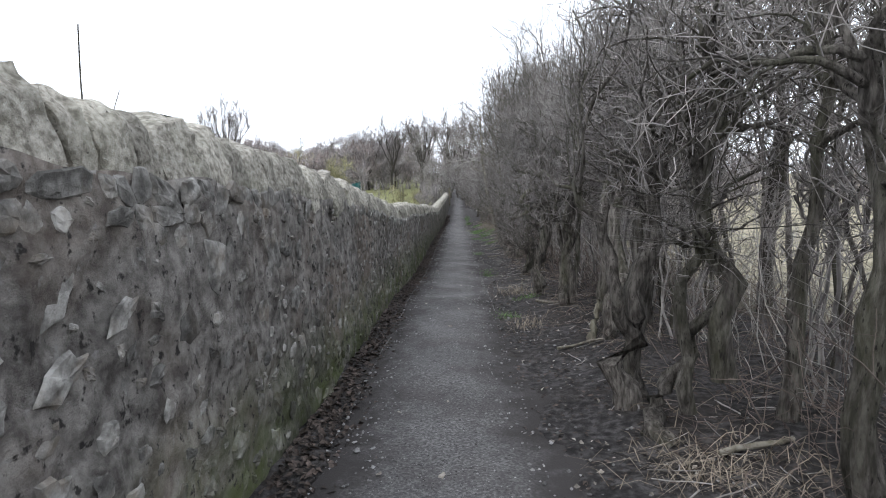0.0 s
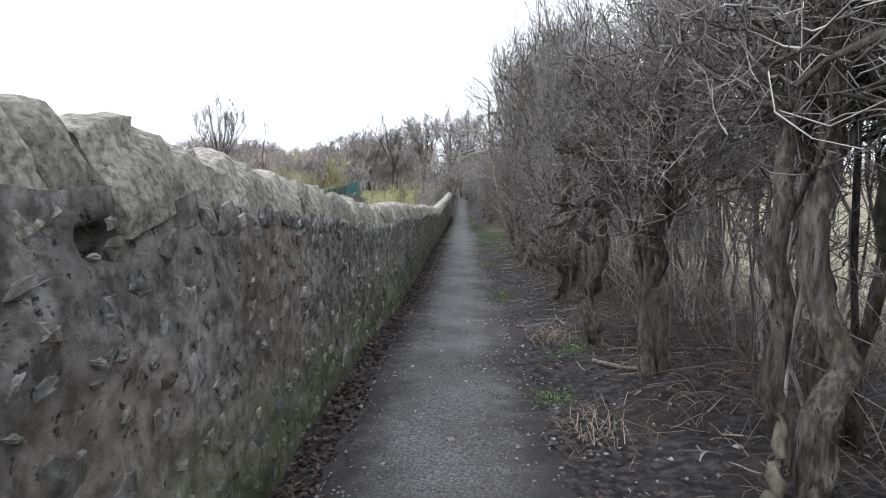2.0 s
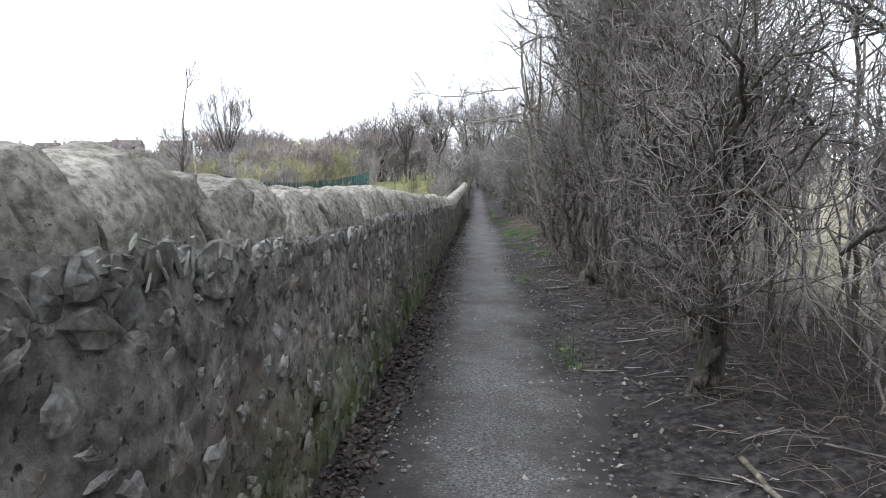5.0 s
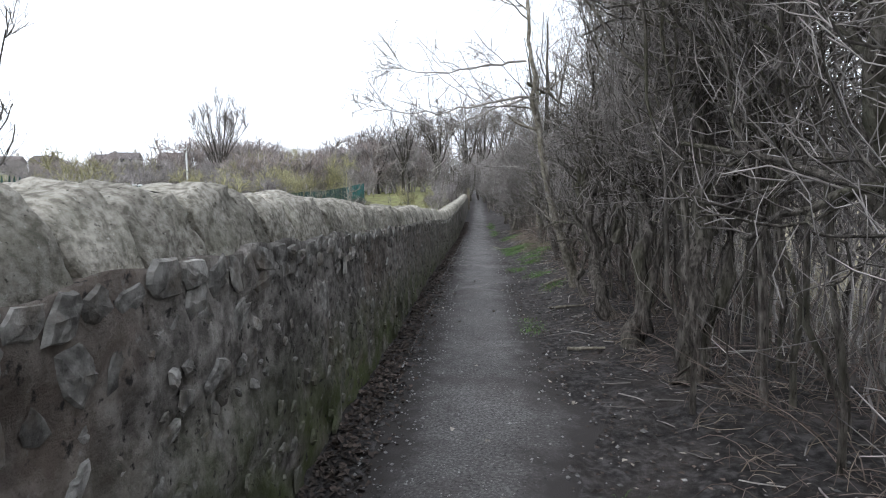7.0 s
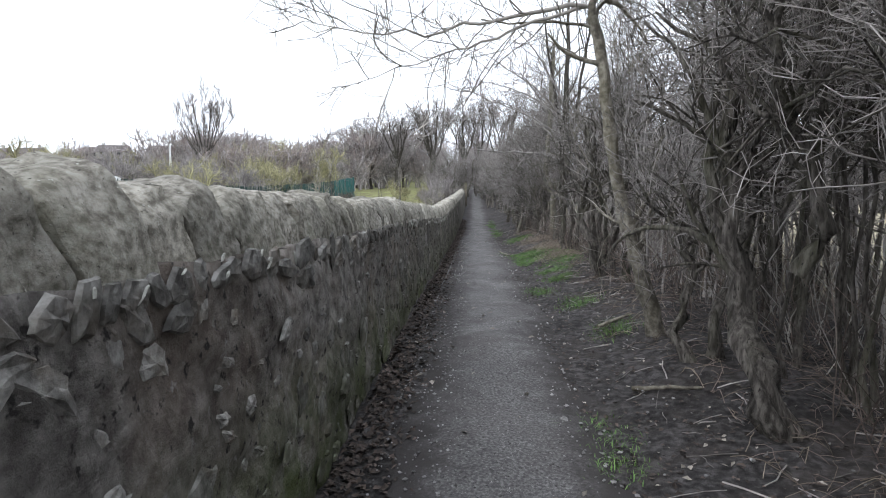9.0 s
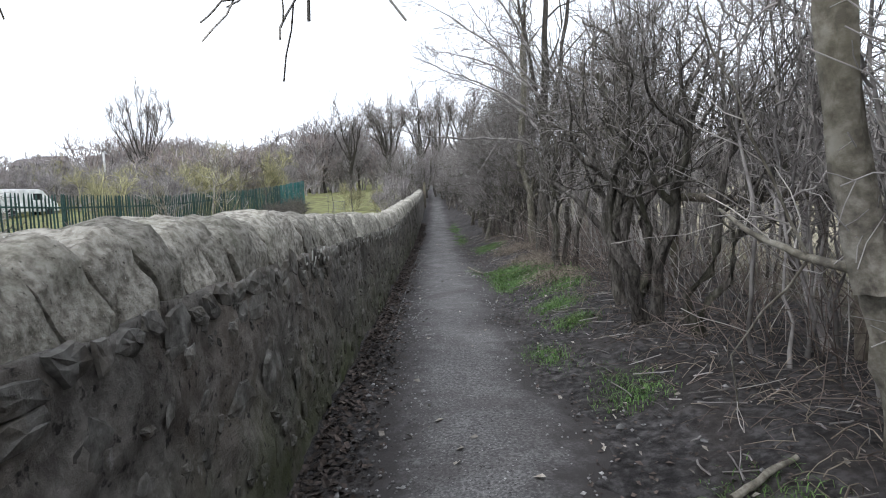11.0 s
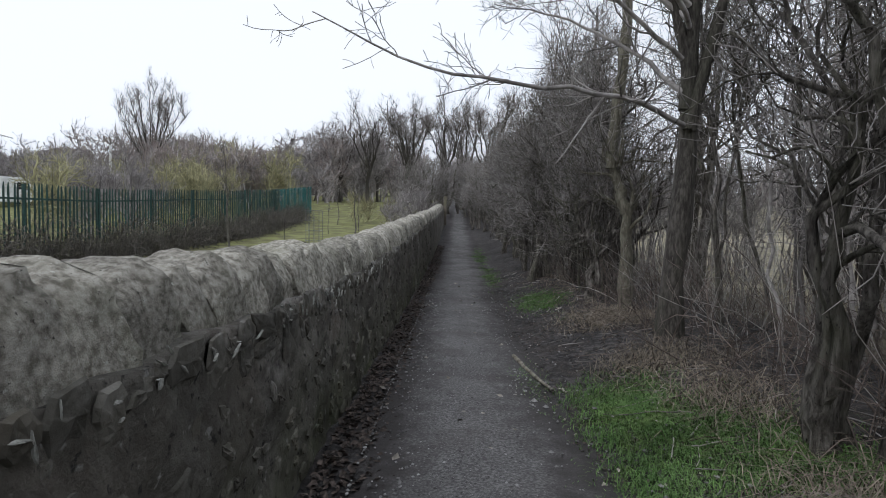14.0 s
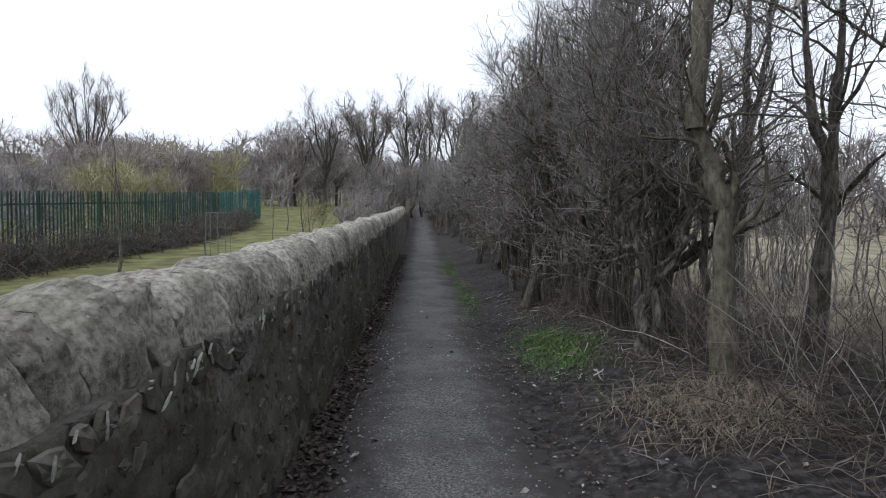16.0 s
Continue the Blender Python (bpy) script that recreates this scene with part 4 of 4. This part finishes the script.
def palisade():
    g = np.random.default_rng(5)
    line = [(-11.6, 14), (-11.0, 33), (-10.6, 42.8), (-10.3, 48), (-11.0, 58), (-11.4, 66.5)]
    ly, lx = np.array([p[1] for p in line]), np.array([p[0] for p in line])
    ob = thing("palisade_fence", (0, 0, 0), "dark green steel palisade fence along the field", "fence")
    bm = bmesh.new()
    # one pale: a folded steel strip with a pointed head
    prof = [(-0.034, 0.0), (-0.012, 0.022), (0.012, 0.022), (0.034, 0.0), (0.03, -0.004), (0.01, 0.017), (-0.01, 0.017), (-0.03, -0.004)]
    rings = []
    for z, s in ((0.05, 1), (1.92, 1), (2.05, 0.12)):
        rings.append([bm.verts.new((x * s, y, z)) for x, y in prof])
    for a, b in zip(rings, rings[1:]):
        for i in range(8):
            bm.faces.new((a[i], a[(i + 1) % 8], b[(i + 1) % 8], b[i]))
    bmesh.ops.recalc_face_normals(bm, faces=bm.faces)
    me = bpy.data.meshes.new("pale")
    bm.to_mesh(me)
    bm.free()
    me.materials.append(M["green_paint"])
    teal = me.copy()
    teal.materials[0] = M["teal_paint"]
    y = 20.0
    count = 0
    while y < 66.4:
        x = float(np.interp(y, ly, lx))
        z = float(land(x, y)) - 0.02
        dy = 0.155
        p = part("pale", teal if y > 57 else me, ob)
        turn = math.degrees(math.atan2(float(np.interp(y + 0.1, ly, lx)) - x, 0.1))
        p.matrix_basis = Matrix.Translation((x, y, z)) @ pose(0, 0, 0, float(g.normal(0, 0.5)), float(g.normal(0, 0.4)), 90 - turn + 180)
        y += dy
        count += 1
    y = 20.0
    while y < 66.5:
        x, x2 = float(np.interp(y, ly, lx)), float(np.interp(min(y + 2.75, 66.5), ly, lx))
        z, z2 = float(land(x, y)), float(land(x2, min(y + 2.75, 66.5)))
        b = bmesh.new()
        box(b, x - 0.1, x - 0.04, y - 0.05, y + 0.05, z - 0.2, z + 2.02, 0.006)
        bm_part("post", b, M["teal_paint" if y > 57 else "green_paint"], ob)
        for h in (0.35, 1.65):
            b = bmesh.new()
            vs = [b.verts.new((xx + dx, yy, zz + h + dz)) for xx, yy, zz in ((x, y, z), (x2, min(y + 2.75, 66.5), z2)) for dx, dz in ((-0.035, -0.025), (-0.0, -0.025), (-0.0, 0.025), (-0.035, 0.025))]
            for i in range(4):
                b.faces.new((vs[i], vs[(i + 1) % 4], vs[4 + (i + 1) % 4], vs[4 + i]))
            b.faces.new(vs[:4]), b.faces.new(vs[4:])
            bm_part("rail", b, M["teal_paint" if y > 57 else "green_paint"], ob)
        y += 2.75


def house(loc, turn, wide, deep, high, label):
    ob = thing("house", loc, label, "house", "houses on the hillside", turn)
    b = bmesh.new()
    box(b, -wide / 2, wide / 2, -deep / 2, deep / 2, -1, high)
    bm_part("wall", b, M["render"], ob)
    b = bmesh.new()
    r = high * 0.55
    vs = [b.verts.new(c) for c in ((-wide / 2 - 0.3, -deep / 2 - 0.4, high - 0.1), (wide / 2 + 0.3, -deep / 2 - 0.4, high - 0.1), (wide / 2 + 0.3, deep / 2 + 0.4, high - 0.1), (-wide / 2 - 0.3, deep / 2 + 0.4, high - 0.1),
                                  (-wide / 2 - 0.3, 0, high + r), (wide / 2 + 0.3, 0, high + r))]
    for f in ((0, 1, 5, 4), (2, 3, 4, 5), (0, 4, 3), (1, 2, 5), (0, 3, 2, 1)):
        b.faces.new([vs[i] for i in f])
    roof = bm_part("roof", b, M["slate"], ob)
    b = bmesh.new()
    box(b, wide * 0.3, wide * 0.3 + 0.8, -0.35, 0.35, high + r - 0.9, high + r + 1.0, 0.03)
    bm_part("chimney", b, M["render"], roof)
    for i in (-1, 0, 1):
        for z in ((0.9, 3.4) if high > 4 else (0.9,)):
            b = bmesh.new()
            box(b, i * wide * 0.3 - 0.6, i * wide * 0.3 + 0.6, -deep / 2 - 0.06, -deep / 2 + 0.1, z, z + 1.2, 0.02)
            bm_part("window", b, M["glass"], ob)


def distance():
    g = np.random.default_rng(13)
    for i in range(5):
        x = -165 + i * 17 + float(g.uniform(-3, 3))
        house(on(x, 196 + float(g.uniform(-8, 8))), float(g.uniform(-25, 25)), float(g.uniform(7.5, 10)), 7, 4.4, "pale two-storey house with dark pitched roof")
    house(on(-27, 128), 12, 14, 8, 3.2, "low white house glimpsed between bare trees")
    # a white van parked behind the fence
    van = thing("van", on(-36.5, 68, 0), "white parked van behind the green fence", "van", turn=70)
    b = bmesh.new()
    outline = [(-2.4, 0.35), (-2.4, 2.1), (-2.25, 2.35), (0.9, 2.38), (1.35, 2.2), (1.95, 1.35), (2.6, 1.15), (2.7, 0.4)]
    a = [b.verts.new((x, -0.95, z)) for x, z in outline]
    c = [b.verts.new((x, 0.95, z)) for x, z in outline]
    b.faces.new(a), b.faces.new(c[::-1])
    for i in range(len(outline)):
        j = (i + 1) % len(outline)
        b.faces.new((a[i], c[i], c[j], a[j]))
    bmesh.ops.bevel(b, geom=list(b.edges), offset=0.06, segments=2, affect="EDGES")
    bm_part("body", b, M["white"], van)
    for s in (-1, 1):
        b = bmesh.new()
        box(b, 0.35, 1.2, 0.93 * s - 0.03, 0.93 * s + 0.03, 1.4, 2.0, 0.02)
        bm_part("side_window", b, M["glass"], van)
        for x in (-1.6, 1.75):
            b = bmesh.new()
            bmesh.ops.create_cone(b, cap_ends=True, segments=20, radius1=0.34, radius2=0.34, depth=0.22, matrix=Matrix.Translation((x, 0.86 * s, 0.34)) @ Matrix.Rotation(math.pi / 2, 4, "X"))
            bm_part("wheel", b, M["rubber"], van)
    b = bmesh.new()
    bmesh.ops.create_cone(b, cap_ends=True, segments=10, radius1=0.16, radius2=0.13, depth=6.4, matrix=Matrix.Translation((0, 0, 3.2)))
    pole = bm_part("pole", b, M["white"])
    pole.location = on(-42.5, 92)
    tagged(pole, "white painted pole standing above the scrub", "pole")


def small_things():
    # wooden end post where the wall stops
    b = bmesh.new()
    box(b, -0.09, 0.09, -0.09, 0.09, -0.1, 1.75, 0.015)
    p = bm_part("fence_post", b, M["timber"])
    p.location = on(-0.98, 57.3, 0)
    tagged(p, "dark weathered post at the end of the wall", "post")
    # wire guard round a young tree
    ob = thing("tree_guard", on(-3.1, 34.0, 0), "grey wire mesh guard round a young tree", "tree guard")
    ang = np.arange(10) * 2 * np.pi / 10
    for a in ang:
        pts = np.array([[[0.17 * np.cos(a), 0.17 * np.sin(a), 0.0], [0.17 * np.cos(a), 0.17 * np.sin(a), 1.5]]])
        v, f = tubes([(pts, np.full((1, 2), 0.0028), 4)])
        part("wire", mesh_of("wire", v, f, M["wire"]), ob)
    for z in np.arange(0.1, 1.55, 0.2):
        t = np.linspace(0, 2 * np.pi, 17)
        v, f = tubes([(np.stack([0.17 * np.cos(t), 0.17 * np.sin(t), np.full(17, z)], -1)[None], np.full((1, 17), 0.0028), 4)])
        part("hoop", mesh_of("hoop", v, f, M["wire"]), ob)
    t = np.linspace(0, 1, 9)
    v, f = tubes([(np.stack([-2.05 + 0.03 * np.sin(5 * t), 3.1 + 0.02 * t, -0.05 + 2.4 * t], -1)[None], (0.009 * (1 - 0.6 * t))[None], 6),
                  (np.stack([-2.03 + 0.16 * t, 3.1 + 0.02 * t, 1.5 + 0.5 * t], -1)[None], (0.005 * (1 - 0.6 * t))[None], 5)])
    tagged(new("dead_stalk", mesh_of("dead_stalk", v, f, M["bark"])), "thin dead stalk standing behind the wall", "plant")
    # the fallen stick beside the path, and others on the soil
    g = np.random.default_rng(31)
    for x0, y0, x1, y1, r, label in ((0.36, 28.2, 0.52, 26.95, 0.022, "pale barkless stick lying beside the path"), (1.05, 9.95, 1.0, 9.2, 0.016, "crooked pale root lying on the soil"),
                                     (0.75, 15.55, 1.05, 15.35, 0.02, "short dead branch lying on the soil"), (0.8, 17.4, 1.2, 17.2, 0.018, "short dead branch lying on the soil"),
                                     (0.85, 5.2, 1.3, 5.3, 0.015, "pale broken branch lying by the hedge foot"), (1.0, 7.75, 1.35, 7.2, 0.02, "crooked pale root lying on the soil"),
                                     (1.3, 2.9, 1.75, 3.0, 0.02, "snapped branch resting against the hedge"), (0.9, 19.0, 1.25, 19.15, 0.02, "short dead branch lying on the soil")):
        t = np.linspace(0, 1, 10)
        X, Y = x0 + (x1 - x0) * t + np.cumsum(g.normal(size=10)) * 0.008, y0 + (y1 - y0) * t + np.cumsum(g.normal(size=10)) * 0.008
        Z = land(X, Y) + r * 0.8 + 0.012
        v, f = tubes([(np.stack([X, Y, Z], -1)[None], knotted(g, (r * np.linspace(1, 0.55, 10))[None], 8, 0.1), 8)])
        tagged(new("stick", mesh_of("stick", v, f, M["pale_bark"])), label, "stick", "sticks on the ground")
    # a pale rotten stump in the hedge
    S, R = stem_line(g, (0, 0, 0), (0.06, 0.08), 0.42, 0.045, wobble=0.012, tip=0.45)
    v, f = tubes([(S, knotted(g, R, 12, 0.16), 12)])
    st = new("stump", mesh_of("stump", v, f, M["smooth_bark"]))
    st.location = on(1.2, 5.35)
    tagged(st, "pale rotten broken stump at the hedge foot", "stump")
    # an old field rail in the gap of the hedge
    t = np.linspace(0, 1, 8)
    v, f = tubes([(np.stack([2.35 + 0.1 * t, 20.2 + 3.2 * t, 1.25 + 0 * t + 0.02 * np.sin(9 * t)], -1)[None], np.full((1, 8), 0.045), 8),
                  (np.stack([2.4 + 0 * t, 20.3 + 0 * t, 0.1 + 1.3 * t], -1)[None], np.full((1, 8), 0.05), 8), (np.stack([2.42 + 0 * t, 23.2 + 0 * t, 0.1 + 1.3 * t], -1)[None], np.full((1, 8), 0.05), 8)])
    tagged(new("field_rail", mesh_of("field_rail", v, f, M["timber"])), "mossy wooden rail on posts behind the hedge", "fence")


# ---- what lies and grows on the ground ----
def scatter_flat(n, xf, yr, size, material, name, label, seed, curl=0.35, lift=0.012):
    g = np.random.default_rng(seed)
    y = g.uniform(*yr, n)
    x = xf(g, n, y)
    z = land(x, y) + lift
    a = g.uniform(0, 2 * np.pi, n)
    s = size * g.uniform(0.5, 1.4, n)
    tx, ty = g.normal(size=n) * curl, g.normal(size=n) * curl
    base = np.array([[-0.5, 0, 0], [-0.1, 0.34, 0.12], [0.5, 0.02, 0], [-0.1, -0.32, 0.1], [0, 0, -0.04]])
    c, d = np.cos(a)[:, None], np.sin(a)[:, None]
    X, Y = base[None, :, 0] * s[:, None], base[None, :, 1] * s[:, None]
    P = np.stack([X * c - Y * d, X * d + Y * c, base[None, :, 2] * s[:, None]], -1)
    P[..., 2] += P[..., 0] * tx[:, None] + P[..., 1] * ty[:, None]
    P += np.stack([x, y, z], -1)[:, None]
    f = (np.arange(n)[:, None, None] * 5 + np.array([[0, 1, 4], [1, 2, 4], [2, 3, 4], [3, 0, 4]])[None]).reshape(-1, 3)
    tagged(new(name, mesh_of(name, P.reshape(-1, 3), f[:, ::-1], material, smooth=False)), label, name.replace("_", " "), kind="stuff")


def pebbles(n, xf, yr, size, material, name, label, seed):
    g = np.random.default_rng(seed)
    y = g.uniform(*yr, n)
    x = xf(g, n, y)
    z = land(x, y) + 0.03
    o = np.array([[1, 0, 0], [0, 1, 0], [-1, 0, 0], [0, -1, 0], [0, 0, 0.7], [0, 0, -0.7]], float)
    s = size * g.lognormal(0, 0.35, n)
    P = o[None] * s[:, None, None] * g.uniform(0.6, 1.3, (n, 6, 1))
    a = g.uniform(0, 6.28, n)
    c, d = np.cos(a)[:, None], np.sin(a)[:, None]
    P = np.stack([P[..., 0] * c - P[..., 1] * d, P[..., 0] * d + P[..., 1] * c, P[..., 2]], -1) + np.stack([x, y, z], -1)[:, None]
    f = (np.arange(n)[:, None, None] * 6 + np.array([[0, 1, 4], [1, 2, 4], [2, 3, 4], [3, 0, 4], [1, 0, 5], [2, 1, 5], [3, 2, 5], [0, 3, 5]])[None]).reshape(-1, 3)
    tagged(new(name, mesh_of(name, P.reshape(-1, 3), f, material, smooth=False)), label, name.replace("_", " "), kind="stuff")


def blades(spots, material, name, label, seed, tall=0.04, flat=1.0, loose=1.0):
    """spots: (x, y, radius x, radius y, count). Narrow bent blades in ragged patches."""
    g = np.random.default_rng(seed)
    xs, ys = [], []
    for x, y, rx, ry, n in spots:
        n = int(n * 2.4)
        # tufts first, then blades round them
        k = max(3, n // 30)
        tx, ty = x + g.normal(size=k) * rx * 0.5, y + g.normal(size=k) * ry * 0.5
        i = g.integers(0, k, n)
        xs.append(tx[i] + g.normal(size=n) * 0.06 * loose), ys.append(ty[i] + g.normal(size=n) * 0.07 * loose)
    x, y = np.concatenate(xs), np.concatenate(ys)
    n = len(x)
    h = tall * g.uniform(0.4, 1.5, n)
    a = g.uniform(0, 6.28, n)
    lean = np.stack([np.cos(a), np.sin(a), 0 * a], -1) * (h * flat * g.uniform(0.3, 1.6, n))[:, None]
    w = np.stack([-np.sin(a), np.cos(a), 0 * a], -1) * 0.0026
    p0 = np.stack([x, y, land(x, y) - 0.005], -1)
    p1 = p0 + lean * 0.35 + np.array([0, 0, 1]) * (h * 0.65)[:, None]
    p2 = p0 + lean + np.array([0, 0, 1]) * (h * np.clip(1.05 - flat * 0.3, 0.3, 1))[:, None]
    v = np.stack([p0 - w, p0 + w, p1 - w * 0.8, p1 + w * 0.8, p2], 1)
    i = np.arange(n)[:, None] * 5
    f = np.concatenate([i + [0, 1, 3], i + [0, 3, 2], i + [2, 3, 4]])
    tagged(new(name, mesh_of(name, v.reshape(-1, 3), f, material)), label, name.replace("_", " "), kind="stuff")


def undergrowth():
    g = np.random.default_rng(55)
    for name, n, xr, yr, h, m, label in (("bramble_stems", 2200, (1.6, 3.8), (-1, 34), 0.8, "twig_red", "brown dead bramble stems under the hedge"),
                                        ("dead_shoots", 1500, (2.0, 4.2), (-1, 34), 1.3, "twig_pale", "pale dead shoots standing under the hedge")):
        x, y = g.uniform(*xr, n), g.uniform(*yr, n)
        foot = np.stack([x, y, land(x, y) - 0.02], -1)
        d = unit(np.stack([g.normal(size=n) * 0.35 - 0.1, g.normal(size=n) * 0.35, np.ones(n)], -1))
        pts = np.empty((n, 7, 3))
        pts[:, 0] = foot
        ln = h * g.uniform(0.5, 1.5, n)
        for s in range(1, 7):
            d = unit(d + g.normal(size=(n, 3)) * 0.2 - np.array([0, 0, 0.12 if m == "twig_red" else 0.0]))
            pts[:, s] = pts[:, s - 1] + d * (ln / 6)[:, None]
        rad = g.uniform(0.0025, 0.006, n)[:, None] * np.linspace(1, 0.4, 7)[None]
        side = grow(g, pts, rad, 3, 0.3, 4, lo=0.3, up=0.1, wander=0.3, ratio=0.6)
        v, f = tubes([(pts, rad, 3), (side[0], side[1], 3)])
        tagged(new(name, mesh_of(name, v, f, M[m])), label, "undergrowth", kind="stuff")
    # a mat of dead stems and bleached grass under the hedge
    for name, n, m, label in (("dead_stems", 3000, "twig_red", "mat of brown dead stems under the hedge"), ("dry_stalks", 1500, "straw", "bleached dry stalks lying under the hedge")):
        x, y = 1.15 + np.abs(g.normal(size=n)) * 1.0, g.uniform(-1, 35, n)
        a, ln = g.uniform(0, 6.28, n), g.uniform(0.08, 0.34, n)
        t = np.linspace(0, 1, 5)
        X = x[:, None] + np.cos(a)[:, None] * ln[:, None] * t + np.cumsum(g.normal(size=(n, 5)) * 0.012, 1)
        Y = y[:, None] + np.sin(a)[:, None] * ln[:, None] * t + np.cumsum(g.normal(size=(n, 5)) * 0.012, 1)
        Z = land(X, Y) + 0.01 + (g.uniform(0, 0.16, (n, 1)) ** 1.5) * np.sin(np.pi * t * 0.8)[None] * 2
        v, f = tubes([(np.stack([X, Y, Z], -1), g.uniform(0.0012, 0.0032, n)[:, None] * np.ones((1, 5)), 3)])
        tagged(new(name, mesh_of(name, v, f, M[m])), label, "undergrowth", kind="stuff")
    # brambles along the foot of the fence
    n = 4200
    y = g.uniform(24, 60, n)
    x = np.interp(y, [14, 33, 42.8, 48, 58, 66.5], [-11.6, -11.0, -10.6, -10.3, -11.0, -11.4]) + 0.45 + np.abs(g.normal(size=n)) * 0.35
    pts = np.empty((n, 6, 3))
    pts[:, 0] = np.stack([x, y, land(x, y) - 0.02], -1)
    d = unit(np.stack([g.normal(size=n) * 0.4, g.normal(size=n) * 0.4, np.ones(n)], -1))
    ln = g.uniform(0.5, 1.5, n)
    for s in range(1, 6):
        d = unit(d + g.normal(size=(n, 3)) * 0.3 - np.array([0, 0, 0.15]))
        pts[:, s] = pts[:, s - 1] + d * (ln / 5)[:, None]
    rad = np.full((n, 6), 0.011)
    side = grow(g, pts, rad, 4, 0.4, 4, lo=0.2, up=0.05, wander=0.35, ratio=0.8)
    v, f = tubes([(pts, rad, 3), (side[0], side[1], 3)])
    tagged(new("fence_brambles", mesh_of("fence_brambles", v, f, M["bark"])), "dark brambles grown along the fence foot", "brambles", kind="stuff")
    # fallen twigs that lie about the hedge foot
    n = 700
    x, y = 0.85 + np.abs(g.normal(size=n)) * 0.8, g.uniform(-1, 36, n)
    a, ln = g.uniform(0, 6.28, n), g.uniform(0.05, 0.3, n)
    t = np.linspace(0, 1, 4)
    X = x[:, None] + np.cos(a)[:, None] * ln[:, None] * t + g.normal(size=(n, 4)) * 0.006
    Y = y[:, None] + np.sin(a)[:, None] * ln[:, None] * t + g.normal(size=(n, 4)) * 0.006
    pts = np.stack([X, Y, land(X, Y) + 0.012 + g.uniform(0, 0.02, (n, 1))], -1)
    v, f = tubes([(pts, g.uniform(0.002, 0.006, n)[:, None] * np.ones((1, 4)), 3)])
    tagged(new("fallen_twigs", mesh_of("fallen_twigs", v, f, M["twig"])), "fallen grey twigs strewn on the soil", "fallen twigs", kind="stuff")


hedge()
tall_trees()
far_trees()
palisade()
distance()
small_things()
scatter_flat(15000, lambda g, n, y: -0.98 + np.abs(g.normal(size=n)) * 0.17, (-1, 45), 0.045, M["leaf"], "leaf_litter", "dark rotting leaves heaped along the wall foot", 61)
scatter_flat(9000, lambda g, n, y: 0.35 + np.abs(g.normal(size=n)) * 0.9, (-1, 38), 0.032, M["leaf"], "fallen_leaves", "dark fallen leaves on the soil by the hedge", 62, curl=0.2)
scatter_flat(900, lambda g, n, y: 0.45 + np.abs(g.normal(size=n)) * 0.7, (-1, 36), 0.034, M["pale_leaf"], "pale_leaves", "pale dry leaves scattered on dark soil", 63)
scatter_flat(160, lambda g, n, y: g.uniform(-0.95, 0.3, n), (-1, 36), 0.05, M["pale_leaf"], "path_leaves", "few pale leaves lying on the gravel path", 64, lift=0.04)
pebbles(17000, lambda g, n, y: g.normal(-0.22, 0.3, n).clip(-0.75, 0.4), (-1, 34), 0.008, M["pebble"], "path_gravel", "loose grey gravel on the path", 65)
pebbles(1400, lambda g, n, y: 0.3 + np.abs(g.normal(size=n)) * 0.6, (-1, 34), 0.0095, M["pebble"], "loose_stones", "small pale stones on the dark soil", 66)
blades([(1.0, 26.3, 0.36, 0.8, 5200), (1.45, 25.1, 0.36, 0.5, 2600), (1.25, 25.6, 0.4, 0.5, 2200), (1.3, 24.0, 0.3, 0.4, 700), (0.75, 25.2, 0.2, 0.5, 900), (1.05, 23.1, 0.2, 0.28, 700), (1.05, 22.3, 0.13, 0.16, 420), (1.1, 31.5, 0.34, 1.0, 2400), (0.95, 20.4, 0.2, 0.3, 300),
        (0.5, 36, 0.25, 2.0, 1500), (0.45, 41, 0.2, 2.5, 1500), (1.05, 18.9, 0.2, 0.3, 200), (0.36, 27.6, 0.05, 0.8, 300), (0.6, 21.4, 0.15, 0.4, 260), (0.95, 8.2, 0.08, 0.08, 90),
        (0.55, 7.0, 0.1, 0.15, 60), (0.5, 12.2, 0.15, 0.4, 160), (0.45, 16.6, 0.12, 0.5, 160)], M["grass"], "grass_patches", "fresh green grass tufts on the hedge bank", 71, loose=1.4)
blades([(0.75, 6.45, 0.1, 0.12, 40), (0.88, 8.75, 0.12, 0.12, 60), (1.2, 2.75, 0.28, 0.22, 90), (1.45, 27.2, 0.4, 0.4, 420), (1.45, 29.2, 0.45, 0.4, 600), (1.5, 26.0, 0.3, 0.4, 300), (1.4, 24.6, 0.25, 0.5, 320)],
       M["straw"], "dead_grass", "bleached dead grass lying by the hedge", 72, tall=0.11, flat=2.4, loose=2.2)
undergrowth()
# ---- the pieces of the wall ----
coping()
face_stones()
lichen()
